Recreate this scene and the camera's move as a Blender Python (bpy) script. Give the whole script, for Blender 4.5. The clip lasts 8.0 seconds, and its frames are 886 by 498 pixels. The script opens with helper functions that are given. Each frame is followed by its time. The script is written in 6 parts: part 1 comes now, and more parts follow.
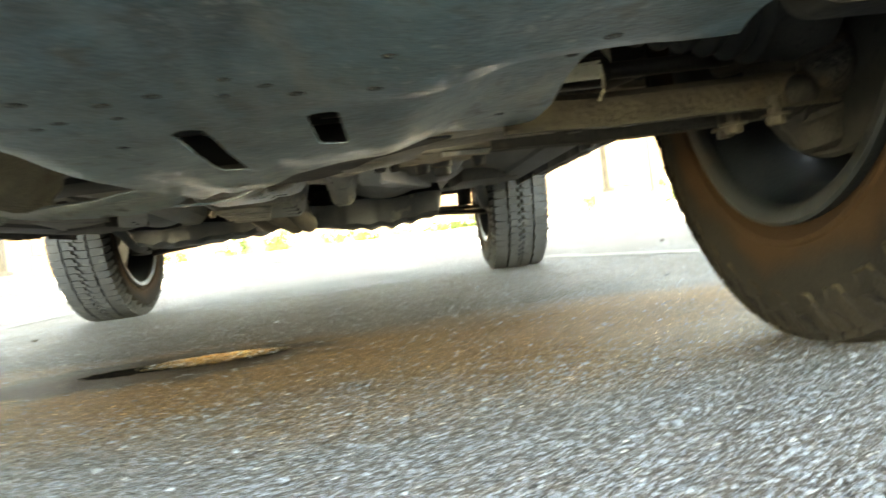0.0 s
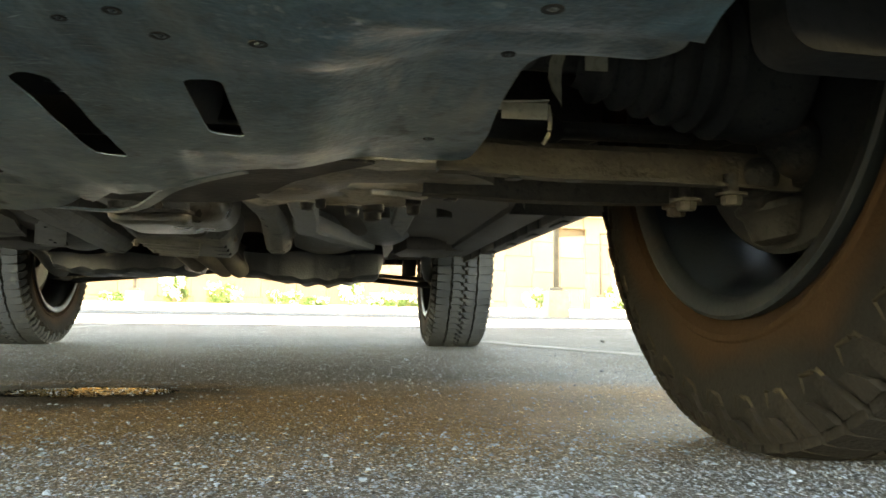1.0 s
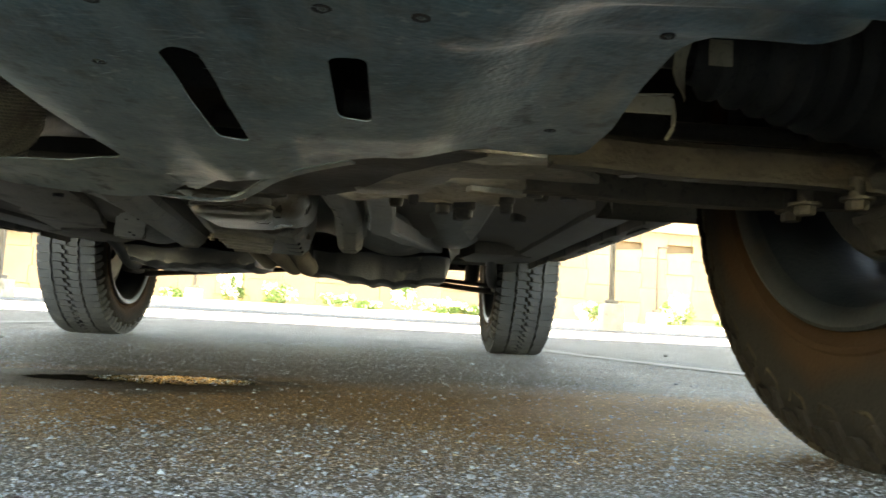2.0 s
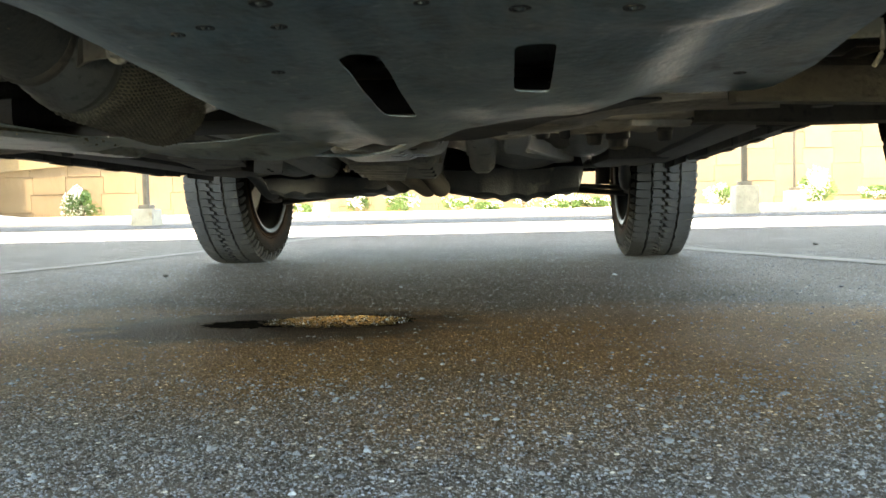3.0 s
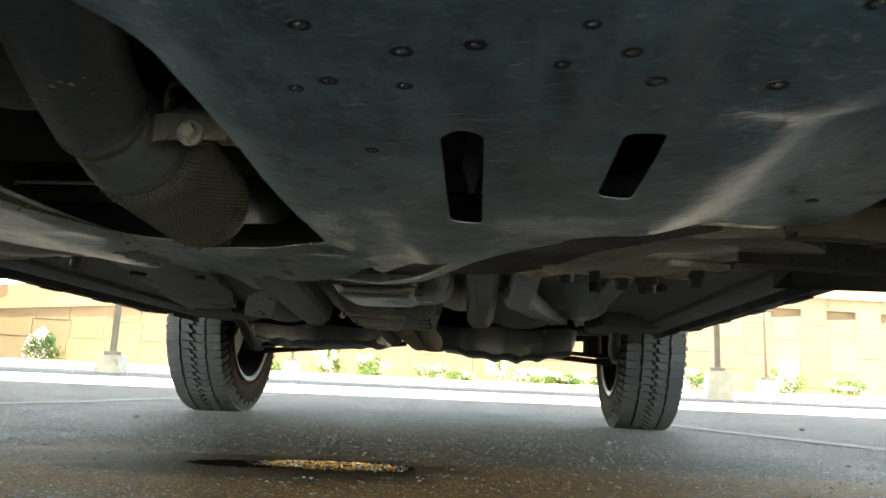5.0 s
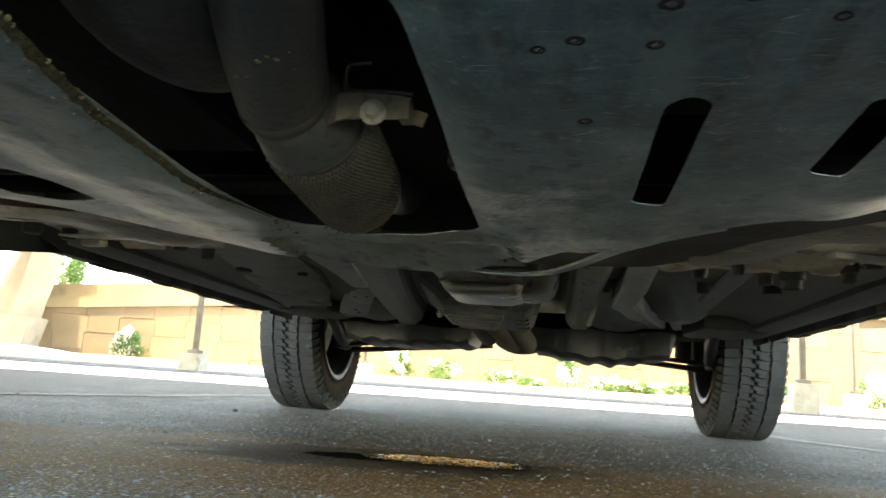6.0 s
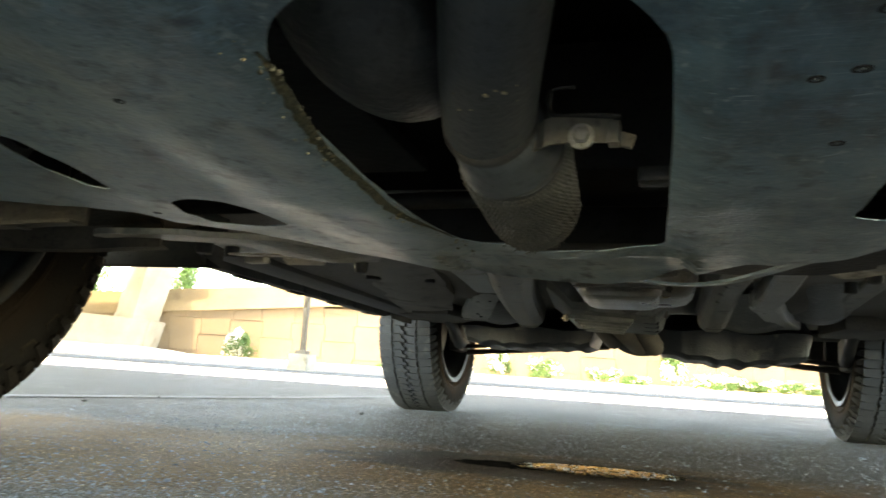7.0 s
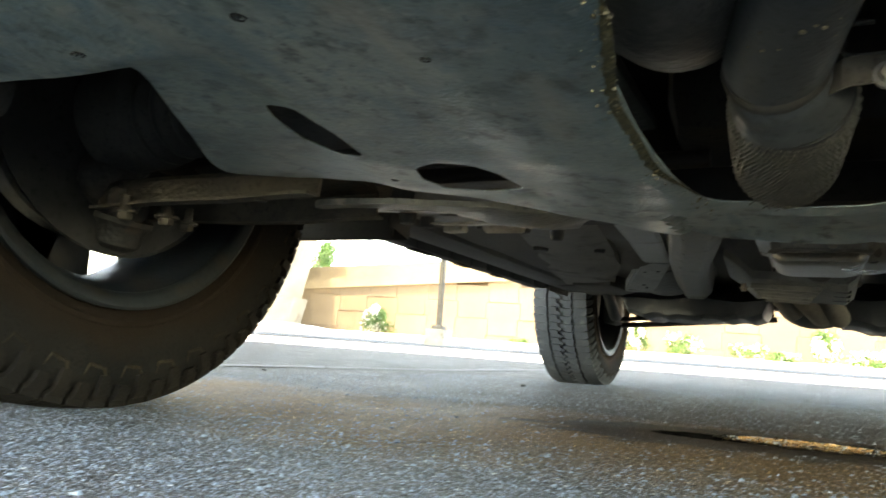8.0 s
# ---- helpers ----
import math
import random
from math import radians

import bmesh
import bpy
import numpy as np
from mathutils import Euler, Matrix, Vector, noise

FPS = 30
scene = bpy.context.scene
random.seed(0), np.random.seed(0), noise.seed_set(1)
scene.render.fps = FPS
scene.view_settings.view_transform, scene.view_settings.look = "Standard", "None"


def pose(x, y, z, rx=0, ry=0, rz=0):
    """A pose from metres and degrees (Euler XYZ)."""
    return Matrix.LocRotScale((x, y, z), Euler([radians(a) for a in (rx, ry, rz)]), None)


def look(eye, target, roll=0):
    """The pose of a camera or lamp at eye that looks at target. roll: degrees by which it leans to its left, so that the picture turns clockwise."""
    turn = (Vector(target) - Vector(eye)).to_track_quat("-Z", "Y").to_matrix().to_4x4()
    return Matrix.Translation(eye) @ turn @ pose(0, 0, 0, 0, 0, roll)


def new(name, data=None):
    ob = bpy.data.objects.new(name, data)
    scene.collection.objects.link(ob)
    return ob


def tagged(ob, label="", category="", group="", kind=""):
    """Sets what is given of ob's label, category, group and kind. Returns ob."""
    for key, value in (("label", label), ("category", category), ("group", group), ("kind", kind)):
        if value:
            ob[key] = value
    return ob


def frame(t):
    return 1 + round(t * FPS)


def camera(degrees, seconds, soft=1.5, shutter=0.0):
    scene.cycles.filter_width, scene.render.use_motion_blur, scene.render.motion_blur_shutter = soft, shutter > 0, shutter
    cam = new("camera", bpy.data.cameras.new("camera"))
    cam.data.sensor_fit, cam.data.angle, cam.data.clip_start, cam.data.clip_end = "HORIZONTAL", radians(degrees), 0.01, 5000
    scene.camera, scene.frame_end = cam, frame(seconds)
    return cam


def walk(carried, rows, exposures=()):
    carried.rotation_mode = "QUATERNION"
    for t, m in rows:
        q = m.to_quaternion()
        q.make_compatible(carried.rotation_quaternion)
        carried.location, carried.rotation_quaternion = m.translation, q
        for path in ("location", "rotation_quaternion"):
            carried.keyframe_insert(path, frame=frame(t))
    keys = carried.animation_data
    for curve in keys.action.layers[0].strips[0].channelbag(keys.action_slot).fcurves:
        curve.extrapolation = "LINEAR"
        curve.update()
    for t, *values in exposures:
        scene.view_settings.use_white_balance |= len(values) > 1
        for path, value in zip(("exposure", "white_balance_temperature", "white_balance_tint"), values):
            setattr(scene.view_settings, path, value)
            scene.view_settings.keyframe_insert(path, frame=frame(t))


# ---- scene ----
cam = camera(60.5, 8.0, shutter=0.4)
PATH = [
    (0, (0.341, -2.832, 0.143), (0.447, -0.835, 0.117), -7.4),
    (0.5, (0.403, -2.765, 0.123), (0.655, -0.784, 0.23), -1.2),
    (1, (0.377, -2.75, 0.113), (0.624, -0.773, 0.29), 0.6),
    (1.2, (0.366, -2.745, 0.110), (0.597, -0.765, 0.301), 1.7),
    (2.3, (0.318, -2.725, 0.102), (0.332, -0.734, 0.292), 2.6),
    (2.5, (0.304, -2.719, 0.105), (0.237, -0.724, 0.224), 1.9),
    (3, (0.295, -2.72, 0.15), (0.094, -0.732, 0.072), -1.4),
    (3.5, (0.292, -2.723, 0.159), (0.078, -0.736, 0.089), -1.1),
    (4, (0.299, -2.736, 0.134), (0.148, -0.747, 0.273), 0.2),
    (4.2, (0.293, -2.734, 0.126), (0.183, -0.749, 0.345), 1.6),
    (5.3, (0.213, -2.693, 0.109), (0.05, -0.735, 0.48), 3.2),
    (5.5, (0.197, -2.694, 0.105), (-0.014, -0.74, 0.476), 3.5),
    (6, (0.172, -2.692, 0.098), (-0.145, -0.751, 0.464), 3.8),
    (6.5, (0.136, -2.697, 0.097), (-0.3, -0.778, 0.453), 3.2),
    (7, (0.106, -2.713, 0.108), (-0.455, -0.825, 0.454), 3.7),
    (7.5, (0.059, -2.718, 0.103), (-0.681, -0.887, 0.419), 4.4),
    (8, (0.022, -2.734, 0.093), (-0.854, -0.955, 0.354), 4.0),
]
# time, stops, white balance
EXPOSURES = [(0.0, 1.18, 12800), (0.5, 0.45, 12800), (1.0, 0.5, 12600), (2.5, 0.2, 10900), (3.5, -0.05, 10500), (4.5, -0.08, 10500), (5.5, 0.2, 10500), (6.0, 0.08, 10500), (7.0, 0.3, 10300), (8.0, 0.4, 9900)]
STOPS, TINT = 4.75, 6.0
walk(cam, [(t, look(eye, target, roll)) for t, eye, target, roll in PATH], [(t, STOPS + e, float(k), TINT) for t, e, k in EXPOSURES])

# ---- world, sun, exposure ----
SUN_ELEV, SUN_AZ = 70.0, 215.0  # azimuth clockwise from +y
world = bpy.data.worlds.new("sky")
scene.world = world
world.use_nodes = True
wn = world.node_tree
wn.nodes.clear()
sky = wn.nodes.new("ShaderNodeTexSky")
sky.sky_type, sky.sun_disc = "NISHITA", False
sky.sun_elevation, sky.sun_rotation = radians(SUN_ELEV), radians(SUN_AZ)
bg = wn.nodes.new("ShaderNodeBackground")
bg.inputs["Strength"].default_value = 0.15
wo = wn.nodes.new("ShaderNodeOutputWorld")
wn.links.new(sky.outputs[0], bg.inputs[0])
wn.links.new(bg.outputs[0], wo.inputs[0])
sun = new("sun", bpy.data.lights.new("sun", "SUN"))
sun.data.energy, sun.data.angle, sun.data.color = 1.25, radians(0.55), (1.0, 0.95, 0.86)
az, el = radians(SUN_AZ), radians(SUN_ELEV)
sun.matrix_world = look((0, 0, 30), (-30 * math.sin(az) * math.cos(el), -30 * math.cos(az) * math.cos(el), 30 - 30 * math.sin(el)))


# ---- materials ----
def surf(name, c1, c2, scale=20.0, rough=0.7, metal=0.0, bump=0.15, fine=180.0, c3=None, c3_at=0.62, c3_scale=6.0, spec=0.5, rvar=0.12):
    """Two tones mixed by broad and fine noise, a third as patches, with relief."""
    m = bpy.data.materials.new(name)
    m.use_nodes = True
    nt = m.node_tree
    b = nt.nodes["Principled BSDF"]
    tc = nt.nodes.new("ShaderNodeTexCoord")

    def noise_tex(s, detail=4.0):
        n = nt.nodes.new("ShaderNodeTexNoise")
        n.inputs["Scale"].default_value, n.inputs["Detail"].default_value = s, detail
        nt.links.new(tc.outputs["Object"], n.inputs["Vector"])
        return n

    def mix(f, a, c):
        x = nt.nodes.new("ShaderNodeMix")
        x.data_type = "RGBA"
        nt.links.new(f, x.inputs[0])
        for sock, v in ((x.inputs[6], a), (x.inputs[7], c)):
            if isinstance(v, tuple):
                sock.default_value = (*v, 1)
            else:
                nt.links.new(v, sock)
        return x.outputs[2]

    def ramp(src, lo, hi):
        r = nt.nodes.new("ShaderNodeMapRange")
        r.inputs["From Min"].default_value, r.inputs["From Max"].default_value = lo, hi
        nt.links.new(src, r.inputs["Value"])
        return r.outputs[0]

    broad, grain = noise_tex(scale), noise_tex(fine, 2.0)
    col = mix(ramp(broad.outputs["Fac"], 0.35, 0.65), c1, c2)
    dark = tuple(0.6 * v for v in c1)
    col = mix(ramp(grain.outputs["Fac"], 0.55, 0.8), col, dark)
    if c3:
        col = mix(ramp(noise_tex(c3_scale, 6.0).outputs["Fac"], c3_at, c3_at + 0.12), col, c3)
    nt.links.new(col, b.inputs["Base Color"])
    nt.links.new(ramp(broad.outputs["Fac"], 0.2, 0.8), b.inputs["Roughness"])
    rr = nt.nodes[-1]
    rr.inputs["To Min"].default_value, rr.inputs["To Max"].default_value = max(0.05, rough - rvar), min(1, rough + rvar)
    b.inputs["Metallic"].default_value = metal
    b.inputs["Specular IOR Level"].default_value = spec
    bp = nt.nodes.new("ShaderNodeBump")
    bp.inputs["Strength"].default_value, bp.inputs["Distance"].default_value = bump, 0.004
    nt.links.new(grain.outputs["Fac"], bp.inputs["Height"])
    nt.links.new(bp.outputs[0], b.inputs["Normal"])
    return m




def tray_plastic():
    """Black plastic: mottled wear, fine scuffs across, drag marks lengthwise, and a film of dry dust, thickest beyond
    the exhaust opening, that also carries the brighter light there and at the rear.
    """
    m = surf("tray_plastic", (0.015, 0.051, 0.069), (0.035, 0.093, 0.121), 9, 0.36, 0, 0.14, 240, (0.050, 0.118, 0.149), 0.53, 30, spec=0.55, rvar=0.05)
    nt = m.node_tree
    b = nt.nodes["Principled BSDF"]
    tc = nt.nodes.new("ShaderNodeTexCoord")
    col = b.inputs["Base Color"].links[0].from_socket

    def noisy(scale, detail, lo, hi, top=1.0):
        n = nt.nodes.new("ShaderNodeTexNoise")
        n.inputs["Scale"].default_value, n.inputs["Detail"].default_value, n.inputs["Roughness"].default_value = scale, detail, 0.62
        nt.links.new(tc.outputs["Object"], n.inputs["Vector"])
        r = nt.nodes.new("ShaderNodeMapRange")
        r.inputs["From Min"].default_value, r.inputs["From Max"].default_value, r.inputs["To Max"].default_value = lo, hi, top
        nt.links.new(n.outputs["Fac"], r.inputs["Value"])
        return r.outputs[0]

    def times(a, c):
        mu = nt.nodes.new("ShaderNodeMath")
        mu.operation = "MULTIPLY"
        nt.links.new(a, mu.inputs[0])
        nt.links.new(c, mu.inputs[1])
        return mu.outputs[0]

    def lay(f, tone):
        nonlocal col
        x = nt.nodes.new("ShaderNodeMix")
        x.data_type = "RGBA"
        nt.links.new(f, x.inputs[0])
        nt.links.new(col, x.inputs[6])
        x.inputs[7].default_value = (*tone, 1)
        col = x.outputs[2]

    def streaks(scale, rot, lo, hi, tone, mask_scale, m0=0.42):
        mp = nt.nodes.new("ShaderNodeMapping")
        mp.inputs["Scale"].default_value, mp.inputs["Rotation"].default_value = scale, (0, 0, rot)
        nt.links.new(tc.outputs["Object"], mp.inputs["Vector"])
        n = nt.nodes.new("ShaderNodeTexNoise")
        n.inputs["Scale"].default_value, n.inputs["Detail"].default_value = 1.0, 4.0
        nt.links.new(mp.outputs[0], n.inputs["Vector"])
        r = nt.nodes.new("ShaderNodeMapRange")
        r.inputs["From Min"].default_value, r.inputs["From Max"].default_value = lo, hi
        nt.links.new(n.outputs["Fac"], r.inputs["Value"])
        lay(times(r.outputs[0], noisy(mask_scale, 2.0, m0, m0 + 0.16, 0.85)), tone)

    # dust: broad smears beyond the opening, paled for its brighter light, thin patches elsewhere
    sp = nt.nodes.new("ShaderNodeSeparateXYZ")
    nt.links.new(tc.outputs["Object"], sp.inputs[0])
    side = nt.nodes.new("ShaderNodeMapRange")
    side.inputs["From Min"].default_value, side.inputs["From Max"].default_value = 0.02, -0.21
    nt.links.new(sp.outputs["X"], side.inputs["Value"])
    lay(times(side.outputs[0], noisy(9, 6.0, 0.26, 0.60, 0.95)), (0.215, 0.255, 0.230))
    lay(times(side.outputs[0], noisy(38, 5.0, 0.50, 0.68, 0.55)), (0.30, 0.295, 0.25))
    lay(times(side.outputs[0], noisy(30, 4.0, 0.56, 0.66, 0.75)), (0.075, 0.088, 0.085))
    lay(noisy(5, 5.0, 0.50, 0.72, 0.3), (0.095, 0.135, 0.13))
    lay(noisy(70, 6.0, 0.52, 0.66, 0.75), (0.082, 0.145, 0.172))
    lay(noisy(150, 4.0, 0.56, 0.68, 0.6), (0.014, 0.032, 0.043))
    lay(noisy(24, 6.0, 0.56, 0.68, 0.6), (0.012, 0.026, 0.034))
    # dust along the rear edge, with the sheen of the light behind put in
    rear = nt.nodes.new("ShaderNodeMapRange")
    rear.inputs["From Min"].default_value, rear.inputs["From Max"].default_value = -2.40, -2.10
    nt.links.new(sp.outputs["Y"], rear.inputs["Value"])
    lay(times(rear.outputs[0], noisy(14, 7.0, 0.26, 0.62, 0.85)), (0.285, 0.345, 0.34))
    lay(times(rear.outputs[0], noisy(60, 5.0, 0.50, 0.66, 0.6)), (0.33, 0.34, 0.31))
    streaks((110, 420, 100), 0.05, 0.55, 0.72, (0.105, 0.175, 0.205), 20, 0.44)
    streaks((50, 760, 100), -0.12, 0.60, 0.74, (0.18, 0.26, 0.285), 16, 0.46)
    streaks((560, 60, 100), 0.3, 0.62, 0.76, (0.17, 0.23, 0.24), 19, 0.54)
    streaks((70, 60, 60), 0.0, 0.52, 0.66, (0.022, 0.032, 0.038), 16, 0.40)
    streaks((75, 9, 60), 0.08, 0.50, 0.70, (0.098, 0.155, 0.175), 8)
    streaks((120, 110, 100), 0.4, 0.60, 0.70, (0.24, 0.28, 0.27), 14, 0.46)
    streaks((28, 5, 60), -0.5, 0.58, 0.74, (0.23, 0.225, 0.185), 4)
    nt.links.new(col, b.inputs["Base Color"])
    return m


M_TRAY = tray_plastic()
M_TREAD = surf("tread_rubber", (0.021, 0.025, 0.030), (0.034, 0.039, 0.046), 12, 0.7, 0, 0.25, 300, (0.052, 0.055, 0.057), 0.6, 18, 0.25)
# muddy tread, darkened with the shade of the wheel house
M_TREADMUD = surf("shaded_muddy_tread", (0.0062, 0.0054, 0.0046), (0.0115, 0.0094, 0.0074), 9, 0.9, 0, 0.4, 260, (0.024, 0.0175, 0.011), 0.6, 14, 0.1)
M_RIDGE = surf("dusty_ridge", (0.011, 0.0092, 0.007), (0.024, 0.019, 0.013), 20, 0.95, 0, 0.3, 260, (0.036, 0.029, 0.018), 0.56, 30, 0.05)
M_STEEL = surf("dusty_steel", (0.10, 0.102, 0.096), (0.19, 0.185, 0.165), 22, 0.5, 0.2, 0.35, 160, (0.30, 0.265, 0.21), 0.62, 30)
M_ARM = surf("rusty_arm", (0.031, 0.028, 0.023), (0.058, 0.052, 0.042), 26, 0.75, 0.1, 0.5, 160, (0.07, 0.05, 0.034), 0.60, 18, spec=0.25)
M_CAST = surf("grimy_cast_iron", (0.012, 0.013, 0.014), (0.024, 0.024, 0.023), 30, 0.7, 0.1, 0.6, 140, (0.046, 0.037, 0.027), 0.6, 26, spec=0.25)
M_TANSTEEL = surf("lit_dust_steel", (0.36, 0.32, 0.26), (0.52, 0.47, 0.39), 60, 0.6, 0.2, 0.15, 220, (0.2, 0.15, 0.1), 0.62, 20)
M_GRIME = surf("olive_grime", (0.03, 0.032, 0.02), (0.075, 0.068, 0.04), 160, 0.9, 0, 0.5, 300, (0.15, 0.12, 0.065), 0.58, 120, 0.2)
M_HANGER = surf("hanger_steel", (0.12, 0.114, 0.097), (0.165, 0.155, 0.13), 40, 0.5, 0.4, 0.1, 220, (0.12, 0.09, 0.06), 0.62, 20)
M_PALE = surf("pale_sheet_metal", (0.17, 0.165, 0.125), (0.24, 0.225, 0.17), 20, 0.55, 0.1, 0.1, 200)
M_PLATE = surf("grey_plate", (0.19, 0.196, 0.192), (0.29, 0.292, 0.28), 15, 0.45, 0.2, 0.25, 200, (0.14, 0.13, 0.11), 0.6, 14)
M_ALU = surf("dusty_aluminium", (0.15, 0.143, 0.128), (0.22, 0.208, 0.185), 16, 0.32, 0.6, 0.2, 220, (0.12, 0.10, 0.08), 0.6, 10)
M_BOLT = surf("bolt_steel", (0.2, 0.18, 0.15), (0.3, 0.27, 0.22), 40, 0.5, 0.5, 0.1, 300, (0.16, 0.09, 0.05), 0.6, 30)
M_BRIGHT = surf("bright_bolt", (0.24, 0.235, 0.22), (0.32, 0.31, 0.29), 40, 0.45, 0.3, 0.05, 300)
M_PAN = surf("dark_floor_coating", (0.058, 0.052, 0.045), (0.108, 0.097, 0.083), 8, 0.6, 0, 0.25, 150, (0.10, 0.092, 0.08), 0.64, 6, spec=0.25)
M_CLIP = surf("clip_plastic", (0.018, 0.031, 0.037), (0.042, 0.06, 0.067), 300, 0.45, 0, 0.05, 400)
M_BOOT = surf("boot_rubber", (0.020, 0.022, 0.023), (0.040, 0.041, 0.040), 20, 0.7, 0, 0.1, 200, spec=0.25)
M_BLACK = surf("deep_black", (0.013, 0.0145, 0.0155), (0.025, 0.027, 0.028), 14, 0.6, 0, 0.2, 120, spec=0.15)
M_DUST = surf("dust_covered_steel", (0.21, 0.20, 0.175), (0.36, 0.345, 0.30), 20, 0.75, 0.1, 0.3, 180, (0.64, 0.60, 0.51), 0.54, 16, spec=0.3)
M_ENGINE = surf("engine_grime", (0.022, 0.025, 0.026), (0.036, 0.04, 0.041), 26, 0.55, 0.1, 0.4, 120, (0.055, 0.058, 0.056), 0.6, 40)
M_DARK = surf("black_paint", (0.026, 0.027, 0.028), (0.05, 0.049, 0.046), 12, 0.6, 0, 0.15, 200, spec=0.2)
M_TANK = surf("tank_plastic", (0.014, 0.017, 0.021), (0.026, 0.030, 0.035), 12, 0.5, 0, 0.25, 200, (0.075, 0.074, 0.068), 0.62, 22, spec=0.25)
M_FLOOR = surf("floorpan_coating", (0.085, 0.084, 0.077), (0.165, 0.158, 0.138), 14, 0.5, 0, 0.4, 150, (0.045, 0.045, 0.042), 0.58, 26)
M_SHIELD = surf("shield_coating", (0.05, 0.053, 0.053), (0.10, 0.102, 0.098), 18, 0.42, 0.1, 0.4, 120, (0.16, 0.155, 0.14), 0.6, 20)
M_PRESS = surf("pressed_floor", (0.10, 0.092, 0.079), (0.16, 0.148, 0.128), 9, 0.6, 0.0, 0.35, 140, (0.055, 0.05, 0.043), 0.58, 14, spec=0.3)
M_SILL = surf("sill_coating", (0.042, 0.040, 0.036), (0.074, 0.069, 0.062), 8, 0.6, 0, 0.2, 150, (0.085, 0.078, 0.068), 0.62, 6, 0.25)
M_EXH = surf("exhaust_metal", (0.037, 0.045, 0.050), (0.057, 0.065, 0.068), 12, 0.45, 0.3, 0.15, 200, (0.17, 0.167, 0.15), 0.68, 60, spec=0.4)
M_BRAID = surf("braided_metal", (0.085, 0.088, 0.074), (0.165, 0.162, 0.134), 60, 0.55, 0.4, 0.3, 400, (0.06, 0.052, 0.04), 0.56, 40)
# wheel house shade is put into the grey of rim and flange
M_RIM = surf("shaded_grey_wheel", (0.006, 0.0085, 0.0125), (0.0105, 0.014, 0.0195), 10, 0.45, 0.0, 0.1, 200, (0.014, 0.013, 0.012), 0.62, 8, spec=0.18)
M_LIP = surf("shaded_rim_flange", (0.0058, 0.0080, 0.0098), (0.0098, 0.0130, 0.0152), 14, 0.5, 0.1, 0.1, 200, (0.018, 0.014, 0.009), 0.64, 16, 0.3)
M_BODY = surf("car_paint", (0.052, 0.057, 0.062), (0.053, 0.058, 0.063), 3, 0.3, 0.2, 0.02, 300)
M_GLASS = surf("tinted_glass", (0.012, 0.013, 0.014), (0.016, 0.017, 0.018), 2, 0.12, 0, 0.0, 50)
M_CONC = surf("pale_concrete", (0.42, 0.40, 0.36), (0.55, 0.52, 0.47), 2.5, 0.85, 0, 0.2, 60, (0.32, 0.28, 0.23), 0.6, 3.0)
M_BASE = surf("base_concrete", (0.2, 0.19, 0.17), (0.26, 0.247, 0.22), 5, 0.9, 0, 0.2, 60, (0.15, 0.132, 0.11), 0.6, 4.0)
M_PIER = surf("pier_concrete", (0.28, 0.23, 0.17), (0.34, 0.285, 0.22), 1.2, 0.9, 0, 0.15, 30, (0.24, 0.18, 0.12), 0.62, 0.7)
M_COPE = surf("coping_concrete", (0.19, 0.138, 0.08), (0.22, 0.16, 0.096), 0.9, 0.9, 0, 0.15, 30, (0.16, 0.116, 0.068), 0.6, 0.8)
M_JOINT = surf("joint_filler", (0.085, 0.058, 0.03), (0.11, 0.075, 0.04), 2, 0.95, 0, 0.1, 50)
M_POST = surf("dark_bronze_paint", (0.05, 0.045, 0.04), (0.08, 0.07, 0.06), 6, 0.5, 0.2, 0.05, 100)
M_SAND = surf("pale_sand", (0.50, 0.45, 0.38), (0.66, 0.61, 0.53), 1.1, 0.95, 0, 0.6, 14, (0.34, 0.29, 0.22), 0.58, 0.9)
M_LINE = surf("worn_line_paint", (0.075, 0.073, 0.069), (0.105, 0.102, 0.097), 9, 0.9, 0, 0.5, 90, (0.075, 0.072, 0.068), 0.52, 14)
M_STEM = surf("bark", (0.10, 0.08, 0.05), (0.16, 0.13, 0.09), 8, 0.9, 0, 0.3, 80)
M_BLUE = surf("light_blue_paint", (0.25, 0.48, 0.72), (0.3, 0.54, 0.78), 3, 0.5, 0, 0.0, 50)


def leafy(name, c1, c2, trans):
    m = bpy.data.materials.new(name)
    m.use_nodes = True
    nt = m.node_tree
    b = nt.nodes["Principled BSDF"]
    g = nt.nodes.new("ShaderNodeNewGeometry")
    mx = nt.nodes.new("ShaderNodeMix")
    mx.data_type = "RGBA"
    mx.inputs[6].default_value, mx.inputs[7].default_value = (*c1, 1), (*c2, 1)
    nt.links.new(g.outputs["Random Per Island"], mx.inputs[0])
    nt.links.new(mx.outputs[2], b.inputs["Base Color"])
    b.inputs["Roughness"].default_value = 0.6
    t = nt.nodes.new("ShaderNodeBsdfTranslucent")
    nt.links.new(mx.outputs[2], t.inputs["Color"])
    a = nt.nodes.new("ShaderNodeMixShader")
    a.inputs[0].default_value = trans
    nt.links.new(b.outputs[0], a.inputs[1])
    nt.links.new(t.outputs[0], a.inputs[2])
    nt.links.new(a.outputs[0], nt.nodes["Material Output"].inputs[0])
    return m


